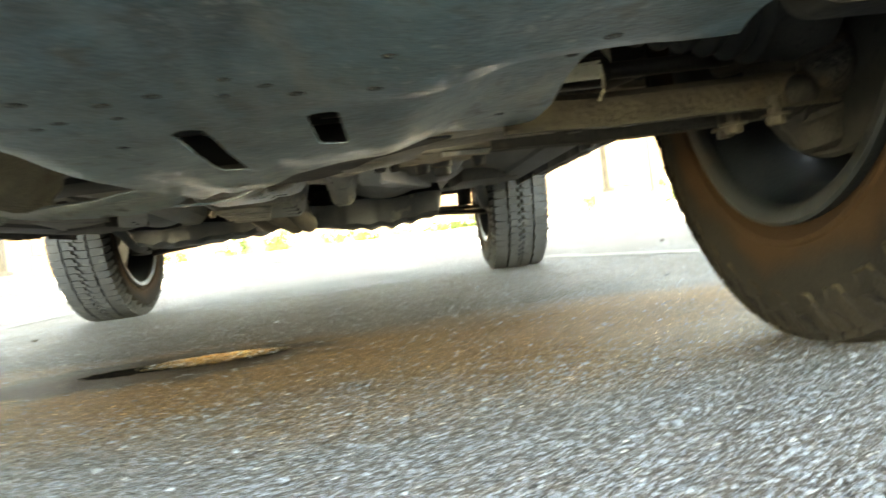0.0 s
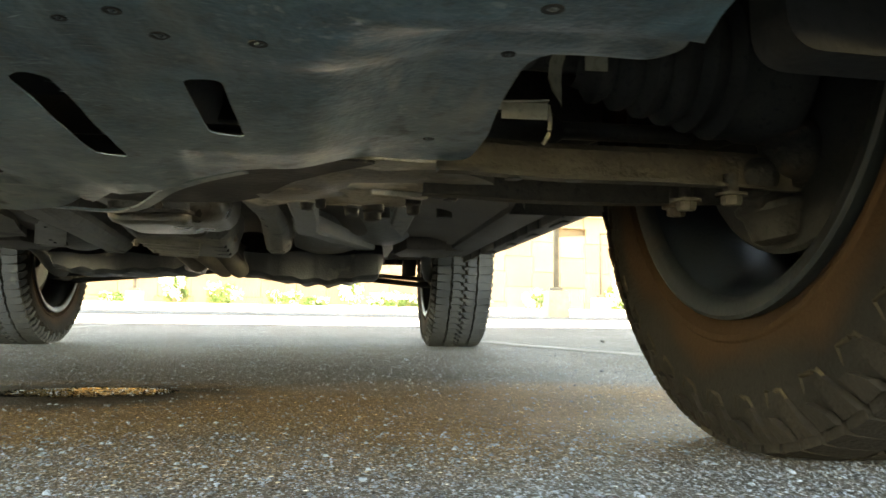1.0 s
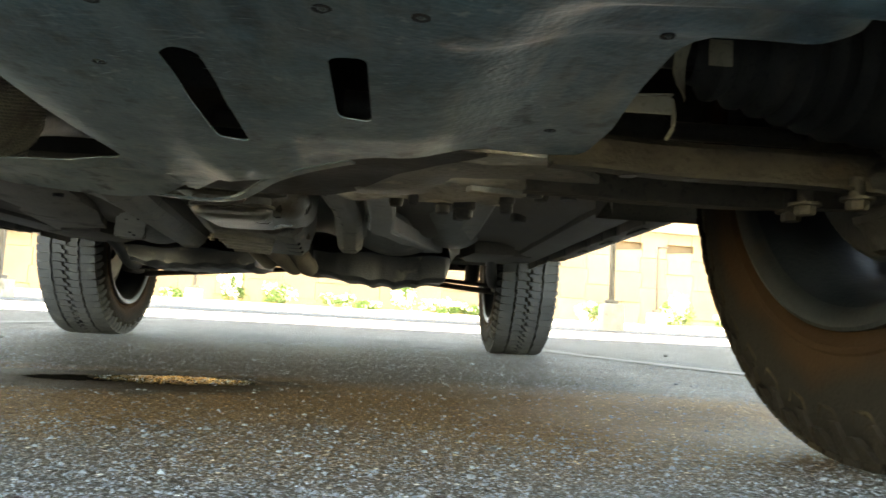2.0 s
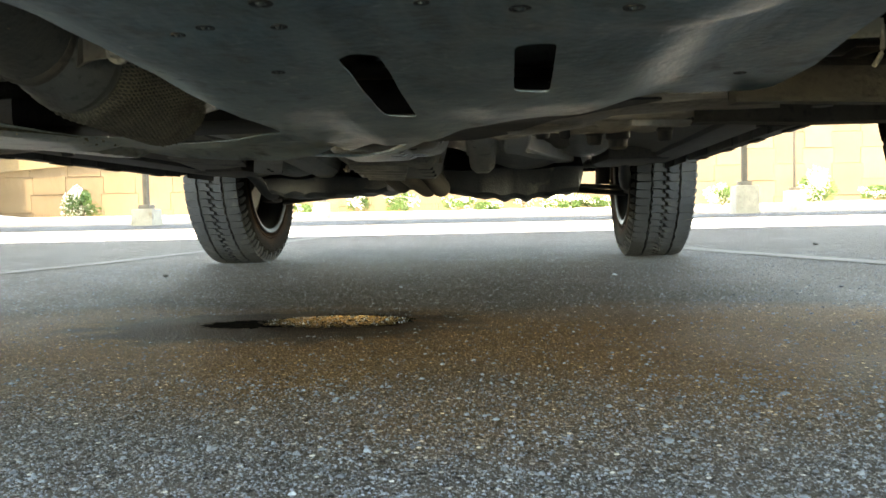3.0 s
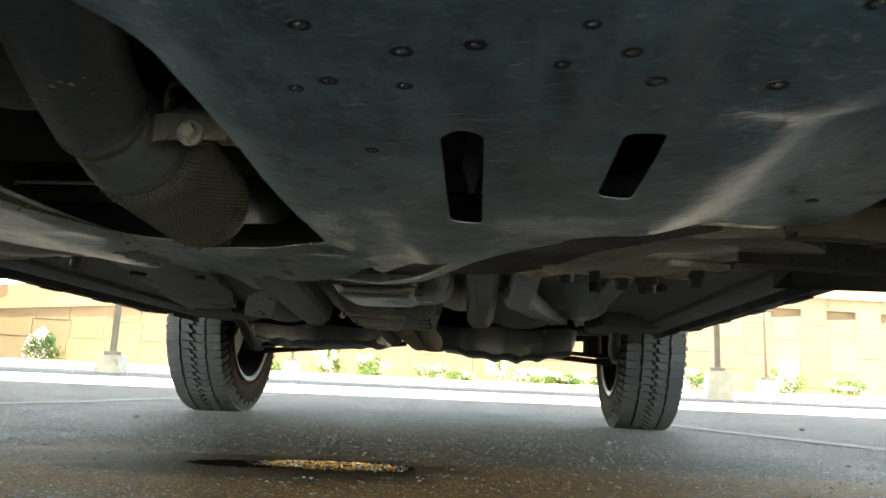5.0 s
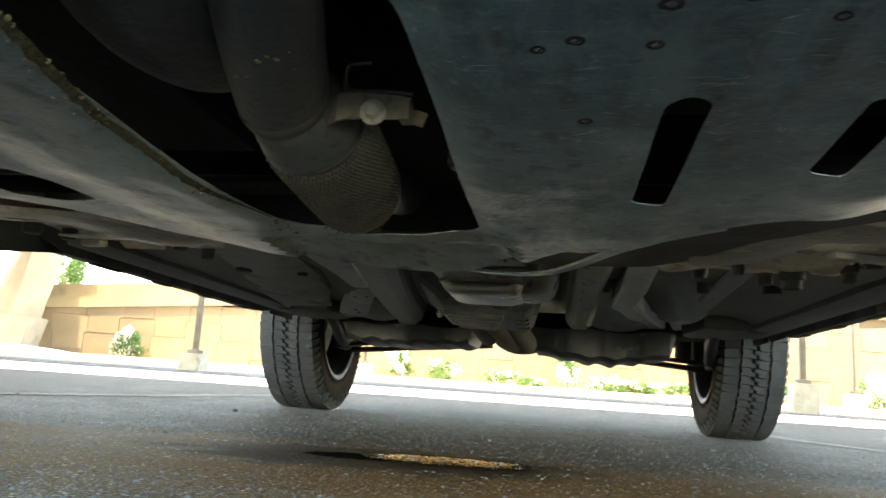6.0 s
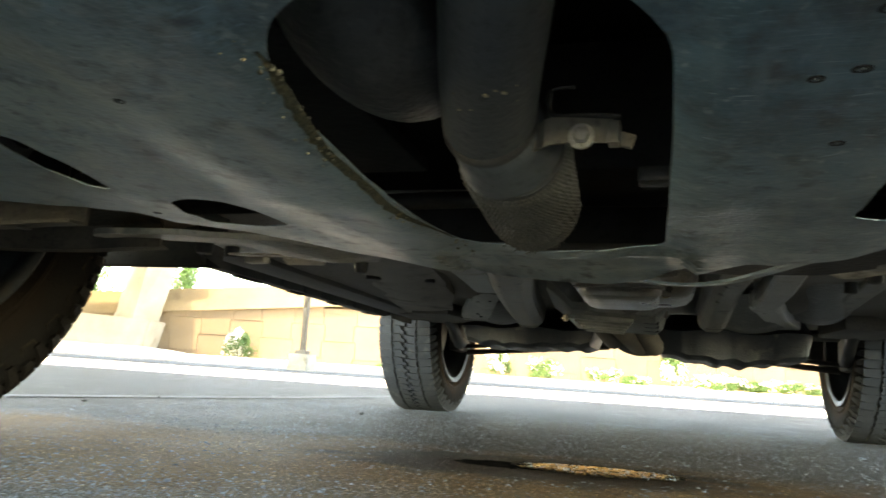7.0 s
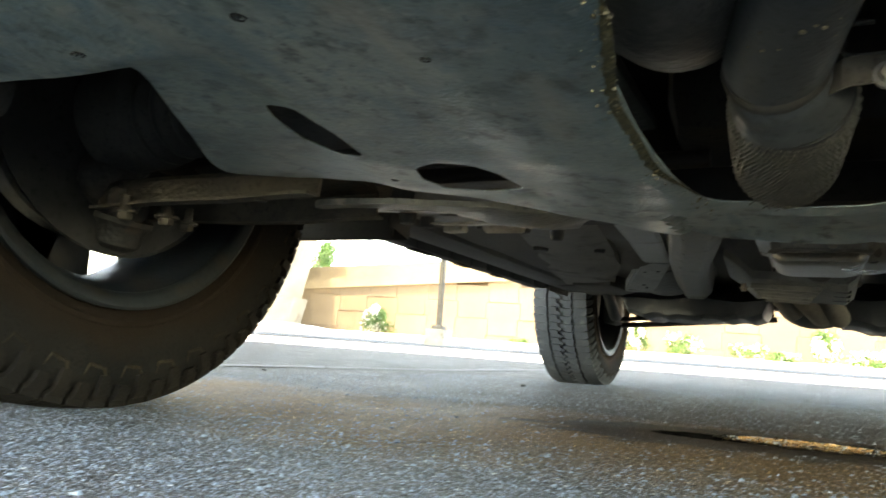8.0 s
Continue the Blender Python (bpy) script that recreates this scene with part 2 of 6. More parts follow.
M_LEAF = leafy("oleander_leaf", (0.026, 0.07, 0.015), (0.07, 0.13, 0.03), 0.3)
M_BLOOM = leafy("white_petal", (0.72, 0.70, 0.55), (0.82, 0.80, 0.72), 0.35)
M_SCUFF = leafy("scuffed_plastic", (0.13, 0.19, 0.21), (0.3, 0.36, 0.37), 0.0)
M_CRUMB = leafy("dry_dirt", (0.05, 0.045, 0.026), (0.30, 0.27, 0.18), 0.0)
M_STONE = leafy("aggregate_stone", (0.023, 0.029, 0.037), (0.126, 0.155, 0.188), 0.0)


def node(nt, kind, **props):
    n = nt.nodes.new(kind)
    for k, v in props.items():
        n.inputs[k.replace("_", " ")].default_value = v
    return n


def fluted_wall():
    """Cast panels: fine upright flutes, tone by panel, run-off stains."""
    m = surf("tan_panel_concrete", (0.150, 0.101, 0.058), (0.178, 0.123, 0.074), 0.9, 0.9, 0, 0.2, 40, (0.122, 0.082, 0.048), 0.58, 0.6)
    nt = m.node_tree
    b = nt.nodes["Principled BSDF"]
    tc = nt.nodes.new("ShaderNodeTexCoord")
    w = node(nt, "ShaderNodeTexWave", Scale=9.0, Distortion=0.4)
    w.wave_type, w.bands_direction = "BANDS", "X"
    nt.links.new(tc.outputs["Object"], w.inputs["Vector"])
    bp = nt.nodes.new("ShaderNodeBump")
    bp.inputs["Strength"].default_value, bp.inputs["Distance"].default_value = 0.5, 0.02
    nt.links.new(w.outputs["Fac"], bp.inputs["Height"])
    nt.links.new(bp.outputs[0], b.inputs["Normal"])
    col = b.inputs["Base Color"].links[0].from_socket
    oi = nt.nodes.new("ShaderNodeObjectInfo")
    mr = node(nt, "ShaderNodeMapRange", To_Min=0.86, To_Max=1.06)
    nt.links.new(oi.outputs["Random"], mr.inputs["Value"])
    vm = nt.nodes.new("ShaderNodeVectorMath")
    vm.operation = "SCALE"
    nt.links.new(col, vm.inputs[0])
    nt.links.new(mr.outputs[0], vm.inputs["Scale"])
    nt.links.new(vm.outputs[0], b.inputs["Base Color"])
    return m


M_WALL = fluted_wall()


def asphalt():
    """Worn asphalt: dark binder, pale stones at two sizes, broad stains, a brown patch of drips and warm bounced light
    under the engine.
    """
    m = bpy.data.materials.new("asphalt")
    m.use_nodes = True
    nt = m.node_tree
    b = nt.nodes["Principled BSDF"]
    tc = nt.nodes.new("ShaderNodeTexCoord")
    L = nt.links.new

    def vor(scale, rand=1.0):
        v = node(nt, "ShaderNodeTexVoronoi", Scale=scale, Randomness=rand)
        L(tc.outputs["Object"], v.inputs["Vector"])
        return v

    def nz(scale, detail=4.0):
        v = node(nt, "ShaderNodeTexNoise", Scale=scale, Detail=detail)
        L(tc.outputs["Object"], v.inputs["Vector"])
        return v

    def rng(src, a, c, lo=0.0, hi=1.0):
        r = node(nt, "ShaderNodeMapRange", From_Min=a, From_Max=c, To_Min=lo, To_Max=hi)
        L(src, r.inputs["Value"])
        return r.outputs[0]

    def mix(f, a, c, mode="MIX"):
        x = nt.nodes.new("ShaderNodeMix")
        x.data_type, x.blend_type = "RGBA", mode
        if isinstance(f, float):
            x.inputs[0].default_value = f
        else:
            L(f, x.inputs[0])
        for s, v in ((x.inputs[6], a), (x.inputs[7], c)):
            if isinstance(v, tuple):
                s.default_value = (*v, 1)
            else:
                L(v, s)
        return x.outputs[2]

    def mul(a, c):
        x = nt.nodes.new("ShaderNodeMath")
        x.operation = "MULTIPLY"
        L(a, x.inputs[0])
        L(c, x.inputs[1])
        return x.outputs[0]

    big, small = vor(290.0), vor(620.0)
    sepb = nt.nodes.new("ShaderNodeSeparateColor")
    L(big.outputs["Color"], sepb.inputs[0])
    seps = nt.nodes.new("ShaderNodeSeparateColor")
    L(small.outputs["Color"], seps.inputs[0])
    base = mix(rng(nz(1.3, 5).outputs["Fac"], 0.35, 0.7), (0.0435, 0.0383, 0.0335), (0.064, 0.0570, 0.0503))
    base = mix(rng(nz(60, 3).outputs["Fac"], 0.4, 0.75), base, (0.022, 0.0215, 0.021))
    stone = mix(sepb.outputs[1], (0.044, 0.045, 0.046), (0.27, 0.27, 0.262))
    fs = mul(rng(big.outputs["Distance"], 0.42, 0.22), rng(sepb.outputs[0], 0.34, 0.42))
    col = mix(fs, base, stone)
    fs2 = mul(rng(small.outputs["Distance"], 0.45, 0.25), rng(seps.outputs[0], 0.5, 0.58))
    col = mix(fs2, col, mix(seps.outputs[1], (0.08, 0.083, 0.087), (0.28, 0.285, 0.285)))
    # a few bright stones, scattered
    rare = vor(150.0)
    sepr = nt.nodes.new("ShaderNodeSeparateColor")
    L(rare.outputs["Color"], sepr.inputs[0])
    col = mix(mul(rng(rare.outputs["Distance"], 0.34, 0.22), rng(sepr.outputs[0], 0.84, 0.86)), col, mix(sepr.outputs[1], (0.2, 0.2, 0.19), (0.55, 0.54, 0.50)))
    col = mix(mul(rng(rare.outputs["Distance"], 0.42, 0.30), rng(sepr.outputs[2], 0.86, 0.88)), col, (0.012, 0.012, 0.012))
    # brown drip stain under the engine, warm bounced light put into its colour
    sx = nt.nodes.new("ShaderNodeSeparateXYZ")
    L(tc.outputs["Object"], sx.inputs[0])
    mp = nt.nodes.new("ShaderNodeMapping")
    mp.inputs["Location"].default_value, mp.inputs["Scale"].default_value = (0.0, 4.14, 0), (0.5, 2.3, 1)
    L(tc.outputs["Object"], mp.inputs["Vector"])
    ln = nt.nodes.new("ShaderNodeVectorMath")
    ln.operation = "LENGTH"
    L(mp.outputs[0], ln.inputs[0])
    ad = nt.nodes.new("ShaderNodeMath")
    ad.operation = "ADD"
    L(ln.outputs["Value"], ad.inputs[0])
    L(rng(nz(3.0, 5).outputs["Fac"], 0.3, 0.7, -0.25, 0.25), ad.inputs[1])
    stain_and_bounce = rng(ad.outputs[0], 1.05, 0.4, 0.0, 0.95)
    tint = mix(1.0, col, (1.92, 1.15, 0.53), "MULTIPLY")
    col = mix(stain_and_bounce, col, mix(0.34, tint, (0.092, 0.053, 0.020)))
    # damp ring round the puddle
    mp2 = nt.nodes.new("ShaderNodeMapping")
    mp2.inputs["Location"].default_value, mp2.inputs["Scale"].default_value = (0.21, 8.65, 0), (3.0, 5.3, 1)
    L(tc.outputs["Object"], mp2.inputs["Vector"])
    ln2 = nt.nodes.new("ShaderNodeVectorMath")
    ln2.operation = "LENGTH"
    L(mp2.outputs[0], ln2.inputs[0])
    ad2 = nt.nodes.new("ShaderNodeMath")
    ad2.operation = "ADD"
    L(ln2.outputs["Value"], ad2.inputs[0])
    L(rng(nz(14.0, 4).outputs["Fac"], 0.3, 0.7, -0.2, 0.2), ad2.inputs[1])
    damp = rng(ad2.outputs[0], 1.05, 0.7, 0.0, 1.0)
    dk = nt.nodes.new("ShaderNodeVectorMath")
    dk.operation = "SCALE"
    L(col, dk.inputs[0])
    L(rng(damp, 0, 1, 1.0, 0.16), dk.inputs["Scale"])
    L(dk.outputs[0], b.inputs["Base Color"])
    rr = nt.nodes.new("ShaderNodeMath")
    rr.operation = "SUBTRACT"
    L(rng(nz(5).outputs["Fac"], 0.3, 0.7, 0.62, 0.8), rr.inputs[0])
    L(rng(damp, 0, 1, 0.0, 0.08), rr.inputs[1])
    L(rr.outputs[0], b.inputs["Roughness"])
    b.inputs["Specular IOR Level"].default_value = 0.06
    h1 = nt.nodes.new("ShaderNodeMath")
    h1.operation = "ADD"
    L(fs, h1.inputs[0])
    L(nz(220, 2).outputs["Fac"], h1.inputs[1])
    bp = nt.nodes.new("ShaderNodeBump")
    bp.inputs["Strength"].default_value, bp.inputs["Distance"].default_value = 0.9, 0.003
    L(h1.outputs[0], bp.inputs["Height"])
    L(bp.outputs[0], b.inputs["Normal"])
    return m


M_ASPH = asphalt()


def water():
    """Dirty water: dark body under a slightly rippled film; the wall's golden reflection is put into its colour."""
    m = bpy.data.materials.new("dark_water")
    m.use_nodes = True
    nt = m.node_tree
    out = nt.nodes["Material Output"]
    nt.nodes.remove(nt.nodes["Principled BSDF"])
    body = node(nt, "ShaderNodeBsdfDiffuse", Color=(0.03, 0.02, 0.01, 1))
    film = node(nt, "ShaderNodeBsdfAnisotropic", Color=(0.98, 0.76, 0.44, 1), Roughness=0.18)
    fr = node(nt, "ShaderNodeFresnel", IOR=1.45)
    mx = nt.nodes.new("ShaderNodeMixShader")
    tc = nt.nodes.new("ShaderNodeTexCoord")
    mp = nt.nodes.new("ShaderNodeMapping")
    mp.inputs["Scale"].default_value, mp.inputs["Rotation"].default_value = (160, 420, 1), (0, 0, 0.5)
    nt.links.new(tc.outputs["Object"], mp.inputs["Vector"])
    n = node(nt, "ShaderNodeTexNoise", Scale=1.0, Detail=4.0)
    nt.links.new(mp.outputs[0], n.inputs["Vector"])
    bp = nt.nodes.new("ShaderNodeBump")
    bp.inputs["Strength"].default_value, bp.inputs["Distance"].default_value = 0.5, 0.003
    nt.links.new(n.outputs["Fac"], bp.inputs["Height"])
    nt.links.new(bp.outputs[0], film.inputs["Normal"])
    nt.links.new(fr.outputs[0], mx.inputs[0])
    nt.links.new(body.outputs[0], mx.inputs[1])
    nt.links.new(film.outputs[0], mx.inputs[2])
    nt.links.new(mx.outputs[0], out.inputs["Surface"])
    return m


M_WATER = water()
M_WET = surf("wet_asphalt", (0.006, 0.0055, 0.005), (0.012, 0.0105, 0.009), 60, 0.9, 0, 0.3, 300, spec=0.0)


def shaded_muddy_tyre(name, tone):
    """Rubber with a ring of dried brown mud between rim and shoulder; wheel house shade is put into its black."""
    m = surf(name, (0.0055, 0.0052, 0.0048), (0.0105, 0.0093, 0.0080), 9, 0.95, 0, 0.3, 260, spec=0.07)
    nt = m.node_tree
    b = nt.nodes["Principled BSDF"]
    L = nt.links.new
    col = b.inputs["Base Color"].links[0].from_socket
    tc = nt.nodes.new("ShaderNodeTexCoord")
    mp = nt.nodes.new("ShaderNodeMapping")
    mp.inputs["Scale"].default_value = (0, 1, 1)
    L(tc.outputs["Object"], mp.inputs["Vector"])
    ln = nt.nodes.new("ShaderNodeVectorMath")
    ln.operation = "LENGTH"
    L(mp.outputs[0], ln.inputs[0])
    n = node(nt, "ShaderNodeTexNoise", Scale=9.0, Detail=5.0)
    L(tc.outputs["Object"], n.inputs["Vector"])
    nr = node(nt, "ShaderNodeMapRange", From_Min=0.3, From_Max=0.7, To_Min=-0.016, To_Max=0.016)
    L(n.outputs["Fac"], nr.inputs["Value"])
    ad = nt.nodes.new("ShaderNodeMath")
    L(ln.outputs["Value"], ad.inputs[0])
    L(nr.outputs[0], ad.inputs[1])
    f1 = node(nt, "ShaderNodeMapRange", From_Min=0.286, From_Max=0.262, To_Min=0.0, To_Max=0.9)
    L(ad.outputs[0], f1.inputs["Value"])
    mx = nt.nodes.new("ShaderNodeMix")
    mx.data_type = "RGBA"
    L(f1.outputs[0], mx.inputs[0])
    L(col, mx.inputs[6])
    mx.inputs[7].default_value = (*tone, 1)
    L(mx.outputs[2], b.inputs["Base Color"])
    return m


M_MUD = shaded_muddy_tyre("shaded_muddy_tyre", (0.0215, 0.0112, 0.0055))
M_DUSTY = shaded_muddy_tyre("shaded_dusty_tyre", (0.0115, 0.0078, 0.0054))


# ---- mesh helpers ----
def part(name, bm, material, parent, label="", smooth=True):
    me = bpy.data.meshes.new(name)
    bmesh.ops.recalc_face_normals(bm, faces=bm.faces)
    bm.to_mesh(me)
    bm.free()
    me.materials.append(material)
    if smooth:
        me.shade_smooth()
        me.set_sharp_from_angle(angle=radians(38))
    ob = new(name, me)
    if parent is not None:
        ob.parent = parent
        ob.matrix_parent_inverse = Matrix.Translation(-Vector(ROOT.get(parent.name, (0, 0, 0))))
    return tagged(ob, label)


ROOT = {}


def thing(name, loc, label, category, group="", kind=""):
    e = new(name)
    e.location = loc
    ROOT[e.name] = loc
    return tagged(e, label, category, group, kind)


def box(bm, c, s, bevel=0.0, rot=None):
    """A block round c of size s, its edges bevelled."""
    r = bmesh.ops.create_cube(bm, size=1.0)
    vs = r["verts"]
    m = Matrix.Translation(c) @ (rot or Matrix.Identity(4)) @ Matrix.Diagonal((*s, 1))
    bmesh.ops.transform(bm, matrix=m, verts=vs)
    if bevel:
        es = list({e for v in vs for e in v.link_edges})
        bmesh.ops.bevel(bm, geom=es, offset=bevel, segments=2, affect="EDGES", profile=0.6)
    return bm


def tube(bm, pts, radius, n=16, caps=True):
    """A pipe along points; radius may be one number or one a point."""
    pts = [Vector(p) for p in pts]
    rs = radius if isinstance(radius, (list, tuple)) else [radius] * len(pts)
    rings = []
    up = Vector((0, 0, 1))
    for i, p in enumerate(pts):
        d = (pts[min(i + 1, len(pts) - 1)] - pts[max(i - 1, 0)]).normalized()
        if abs(d.dot(up)) > 0.95:
            a = d.cross(Vector((1, 0, 0))).normalized()
        else:
            a = d.cross(up).normalized()
        b = a.cross(d)
        rings.append([bm.verts.new(p + rs[i] * (math.cos(k * math.tau / n) * a + math.sin(k * math.tau / n) * b)) for k in range(n)])
    for r0, r1 in zip(rings, rings[1:]):
        for k in range(n):
            bm.faces.new((r0[k], r0[(k + 1) % n], r1[(k + 1) % n], r1[k]))
    if caps:
        bm.faces.new(rings[0])
        bm.faces.new(rings[-1])
    return bm


def smooth_path(pts, steps=6):
    """A Catmull-Rom line through points."""
    p = [Vector(pts[0])] + [Vector(q) for q in pts] + [Vector(pts[-1])]
    out = []
    for i in range(1, len(p) - 2):
        for k in range(steps):
            t = k / steps
            out.append(0.5 * (2 * p[i] + (p[i + 1] - p[i - 1]) * t + (2 * p[i - 1] - 5 * p[i] + 4 * p[i + 1] - p[i + 2]) * t * t + (3 * p[i] - p[i - 1] - 3 * p[i + 1] + p[i + 2]) * t ** 3))
    return out + [p[-2]]


def lathe(bm, profile, n=64, axis="x", closed=False):
    """Turns (along, radius) pairs about the x axis."""
    rings = []
    for a, r in profile:
        rings.append([bm.verts.new((a, r * math.cos(k * math.tau / n), r * math.sin(k * math.tau / n))) for k in range(n)])
    pairs = list(zip(rings, rings[1:])) + ([(rings[-1], rings[0])] if closed else [])
    for r0, r1 in pairs:
        for k in range(n):
            bm.faces.new((r0[k], r0[(k + 1) % n], r1[(k + 1) % n], r1[k]))
    return bm


def sheet(bm, outline, holes, height, step=0.02, thick=0.004):
    """A moulded sheet with holes: z = height(x, y), given thickness upwards."""
    from mathutils.geometry import delaunay_2d_cdt
    vs, es = [], []

    def loop(pts):
        s = len(vs)
        dense = []
        for a, b in zip(pts, pts[1:] + pts[:1]):
            k = max(1, int(math.dist(a, b) / step))
            dense += [(a[0] + (b[0] - a[0]) * i / k, a[1] + (b[1] - a[1]) * i / k) for i in range(k)]
        vs.extend(Vector(p) for p in dense)
        es.extend((s + i, s + (i + 1) % len(dense)) for i in range(len(dense)))

    loop(outline)
    for h in holes:
        loop(h)
    x0, x1 = min(p[0] for p in outline), max(p[0] for p in outline)
    y0, y1 = min(p[1] for p in outline), max(p[1] for p in outline)
    for i in range(int((x1 - x0) / step)):
        for j in range(int((y1 - y0) / step)):
            vs.append(Vector((x0 + (i + 0.5 + 0.3 * (j % 2)) * step, y0 + (j + 0.5) * step)))
    co, _, faces, *_ = delaunay_2d_cdt(vs, es, [], 0, 1e-5)

    def inside(p, poly):
        hit = False
        for (ax, ay), (bx, by) in zip(poly, poly[1:] + poly[:1]):
            if (ay > p.y) != (by > p.y) and p.x < (bx - ax) * (p.y - ay) / (by - ay) + ax:
                hit = not hit
        return hit

    low = [bm.verts.new((p.x, p.y, height(p.x, p.y))) for p in co]
    for f in faces:
        c = sum((co[i] for i in f), Vector((0, 0))) / len(f)
        if inside(c, outline) and not any(inside(c, h) for h in holes):
            bm.faces.new([low[i] for i in f])
    bmesh.ops.delete(bm, geom=[v for v in bm.verts if not v.link_faces], context="VERTS")
    bmesh.ops.recalc_face_normals(bm, faces=bm.faces)
    rim = [e for e in bm.edges if e.is_boundary]
    ext = bmesh.ops.extrude_edge_only(bm, edges=rim)
    for v in ext["geom"]:
        if isinstance(v, bmesh.types.BMVert):
            v.co.z += thick
    return bm


def rounded(pts, r=0.01, n=4):
    """Rounds the corners of a closed outline."""
    out = []
    for i, p in enumerate(pts):
        p, a, b = Vector(p), Vector(pts[i - 1]), Vector(pts[(i + 1) % len(pts)])
        ra = min(r, 0.45 * (a - p).length, 0.45 * (b - p).length)
        s, e = p + (a - p).normalized() * ra, p + (b - p).normalized() * ra
        for k in range(n + 1):
            t = k / n
            q = (1 - t) ** 2 * s + 2 * t * (1 - t) * p + t * t * e
            out.append((q.x, q.y))
    return out


# ---- ground and distance ----
def ground_z(x, y):
    return max(0.0, min(y, 26) - 0.3) * (0.0115 - 0.0004 * max(-18, min(x, 18)))


bm = bmesh.new()
ys = [-400, -60, -12, -4, -2, 0.3, 2, 4, 7, 10, 14, 18, 22, 26, 40, 100, 900]
xs = [-900, -60, -18, -8, -3, 0, 3, 8, 18, 60, 900]
rows = [[bm.verts.new((x, y, ground_z(x, y))) for x in xs] for y in ys]
for r0, r1 in zip(rows, rows[1:]):
    for k in range(len(xs) - 1):
        bm.faces.new((r0[k], r0[k + 1], r1[k + 1], r1[k]))
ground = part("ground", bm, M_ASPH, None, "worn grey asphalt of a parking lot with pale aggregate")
tagged(ground, category="asphalt", kind="structure")


def stall_line(a, b, w=0.09):
    """A worn painted line on the asphalt from a to b."""
    a, b = Vector(a), Vector(b)
    d = (b - a).normalized()
    n = Vector((-d.y, d.x)) * w / 2
    bm = bmesh.new()
    k = 24
    pr = []
    for i in range(k + 1):
        p = a + (b - a) * i / k
        wob = 0.008 * noise.noise((p.x * 7, p.y * 7, 1))
        q, r = p + n * (1 + wob * 10), p - n * (1 - wob * 10)
        pr.append((bm.verts.new((q.x, q.y, ground_z(q.x, q.y) + 0.003)), bm.verts.new((r.x, r.y, ground_z(r.x, r.y) + 0.003))))
    for (p0, p1), (q0, q1) in zip(pr, pr[1:]):
        bm.faces.new((p0, p1, q1, q0))
    return tagged(part("stall_line", bm, M_LINE, None, "faded pale parking line worn into the asphalt"), category="line", kind="structure")


stall_line((-1.62, -1.9), (-1.2, 3.2))
stall_line((1.36, -0.8), (0.98, 0.6))

# loose and embedded aggregate of the asphalt, near the car
rnd = random.Random(7)
bm = bmesh.new()
STONE = [(1, 0, 0), (0.4, 0.9, 0), (-0.7, 0.6, 0), (-0.8, -0.5, 0), (0.3, -0.95, 0), (0.45, 0.2, 0.7), (-0.35, 0.25, 0.8), (0.0, -0.45, 0.65)]
STONE_F = [(0, 1, 5), (1, 6, 5), (1, 2, 6), (2, 3, 6), (3, 7, 6), (3, 4, 7), (4, 0, 5), (4, 5, 7), (5, 6, 7)]
verts, faces = [], []
for n in range(150000):
    near = n % 10 < 7
    y = -2.62 + (abs(rnd.gauss(0, 0.34)) if near else 2.8 * rnd.random())
    x = rnd.uniform(-0.85, 0.95) if near else rnd.uniform(-1.25, 1.45)
    if -2.0 < y < -1.5 and rnd.random() < 0.5:
        continue
    if n >= 2600 and math.hypot((x + 0.07) * 4.4, (y + 1.63) * 8.0) < 1:
        continue
    if n < 2600:
        q0, q1 = rnd.random() ** 0.5, rnd.uniform(0, math.tau)
        x, y = 0.02 + 0.11 * q0 * math.cos(q1), -1.605 + 0.064 * q0 * math.sin(q1)
        if n % 9:
            continue
    r = (0.0006 + 0.0012 * rnd.random() ** 3) if near else (0.0010 + 0.0024 * rnd.random() ** 4)
    a, h, q = rnd.uniform(0, math.tau), rnd.uniform(0.4, 0.85), rnd.uniform(0.7, 1.2)
    s0 = len(verts)
    for u, v, w in STONE:
        verts.append((x + r * (u * math.cos(a) - v * q * math.sin(a)), y + r * (u * math.sin(a) + v * q * math.cos(a)), ground_z(x, y) - 0.0001 + r * h * w * (1.4 if n < 2600 else 1.0) + (0.0024 if n < 2600 and w > 0 else 0.0)))
    faces += [tuple(s0 + k for k in f) for f in STONE_F]
me = bpy.data.meshes.new("aggregate")
me.from_pydata(verts, [], faces)
me.materials.append(M_STONE)
tagged(new("aggregate", me), "pale and dark aggregate stones standing out of worn asphalt", "aggregate", kind="stuff")

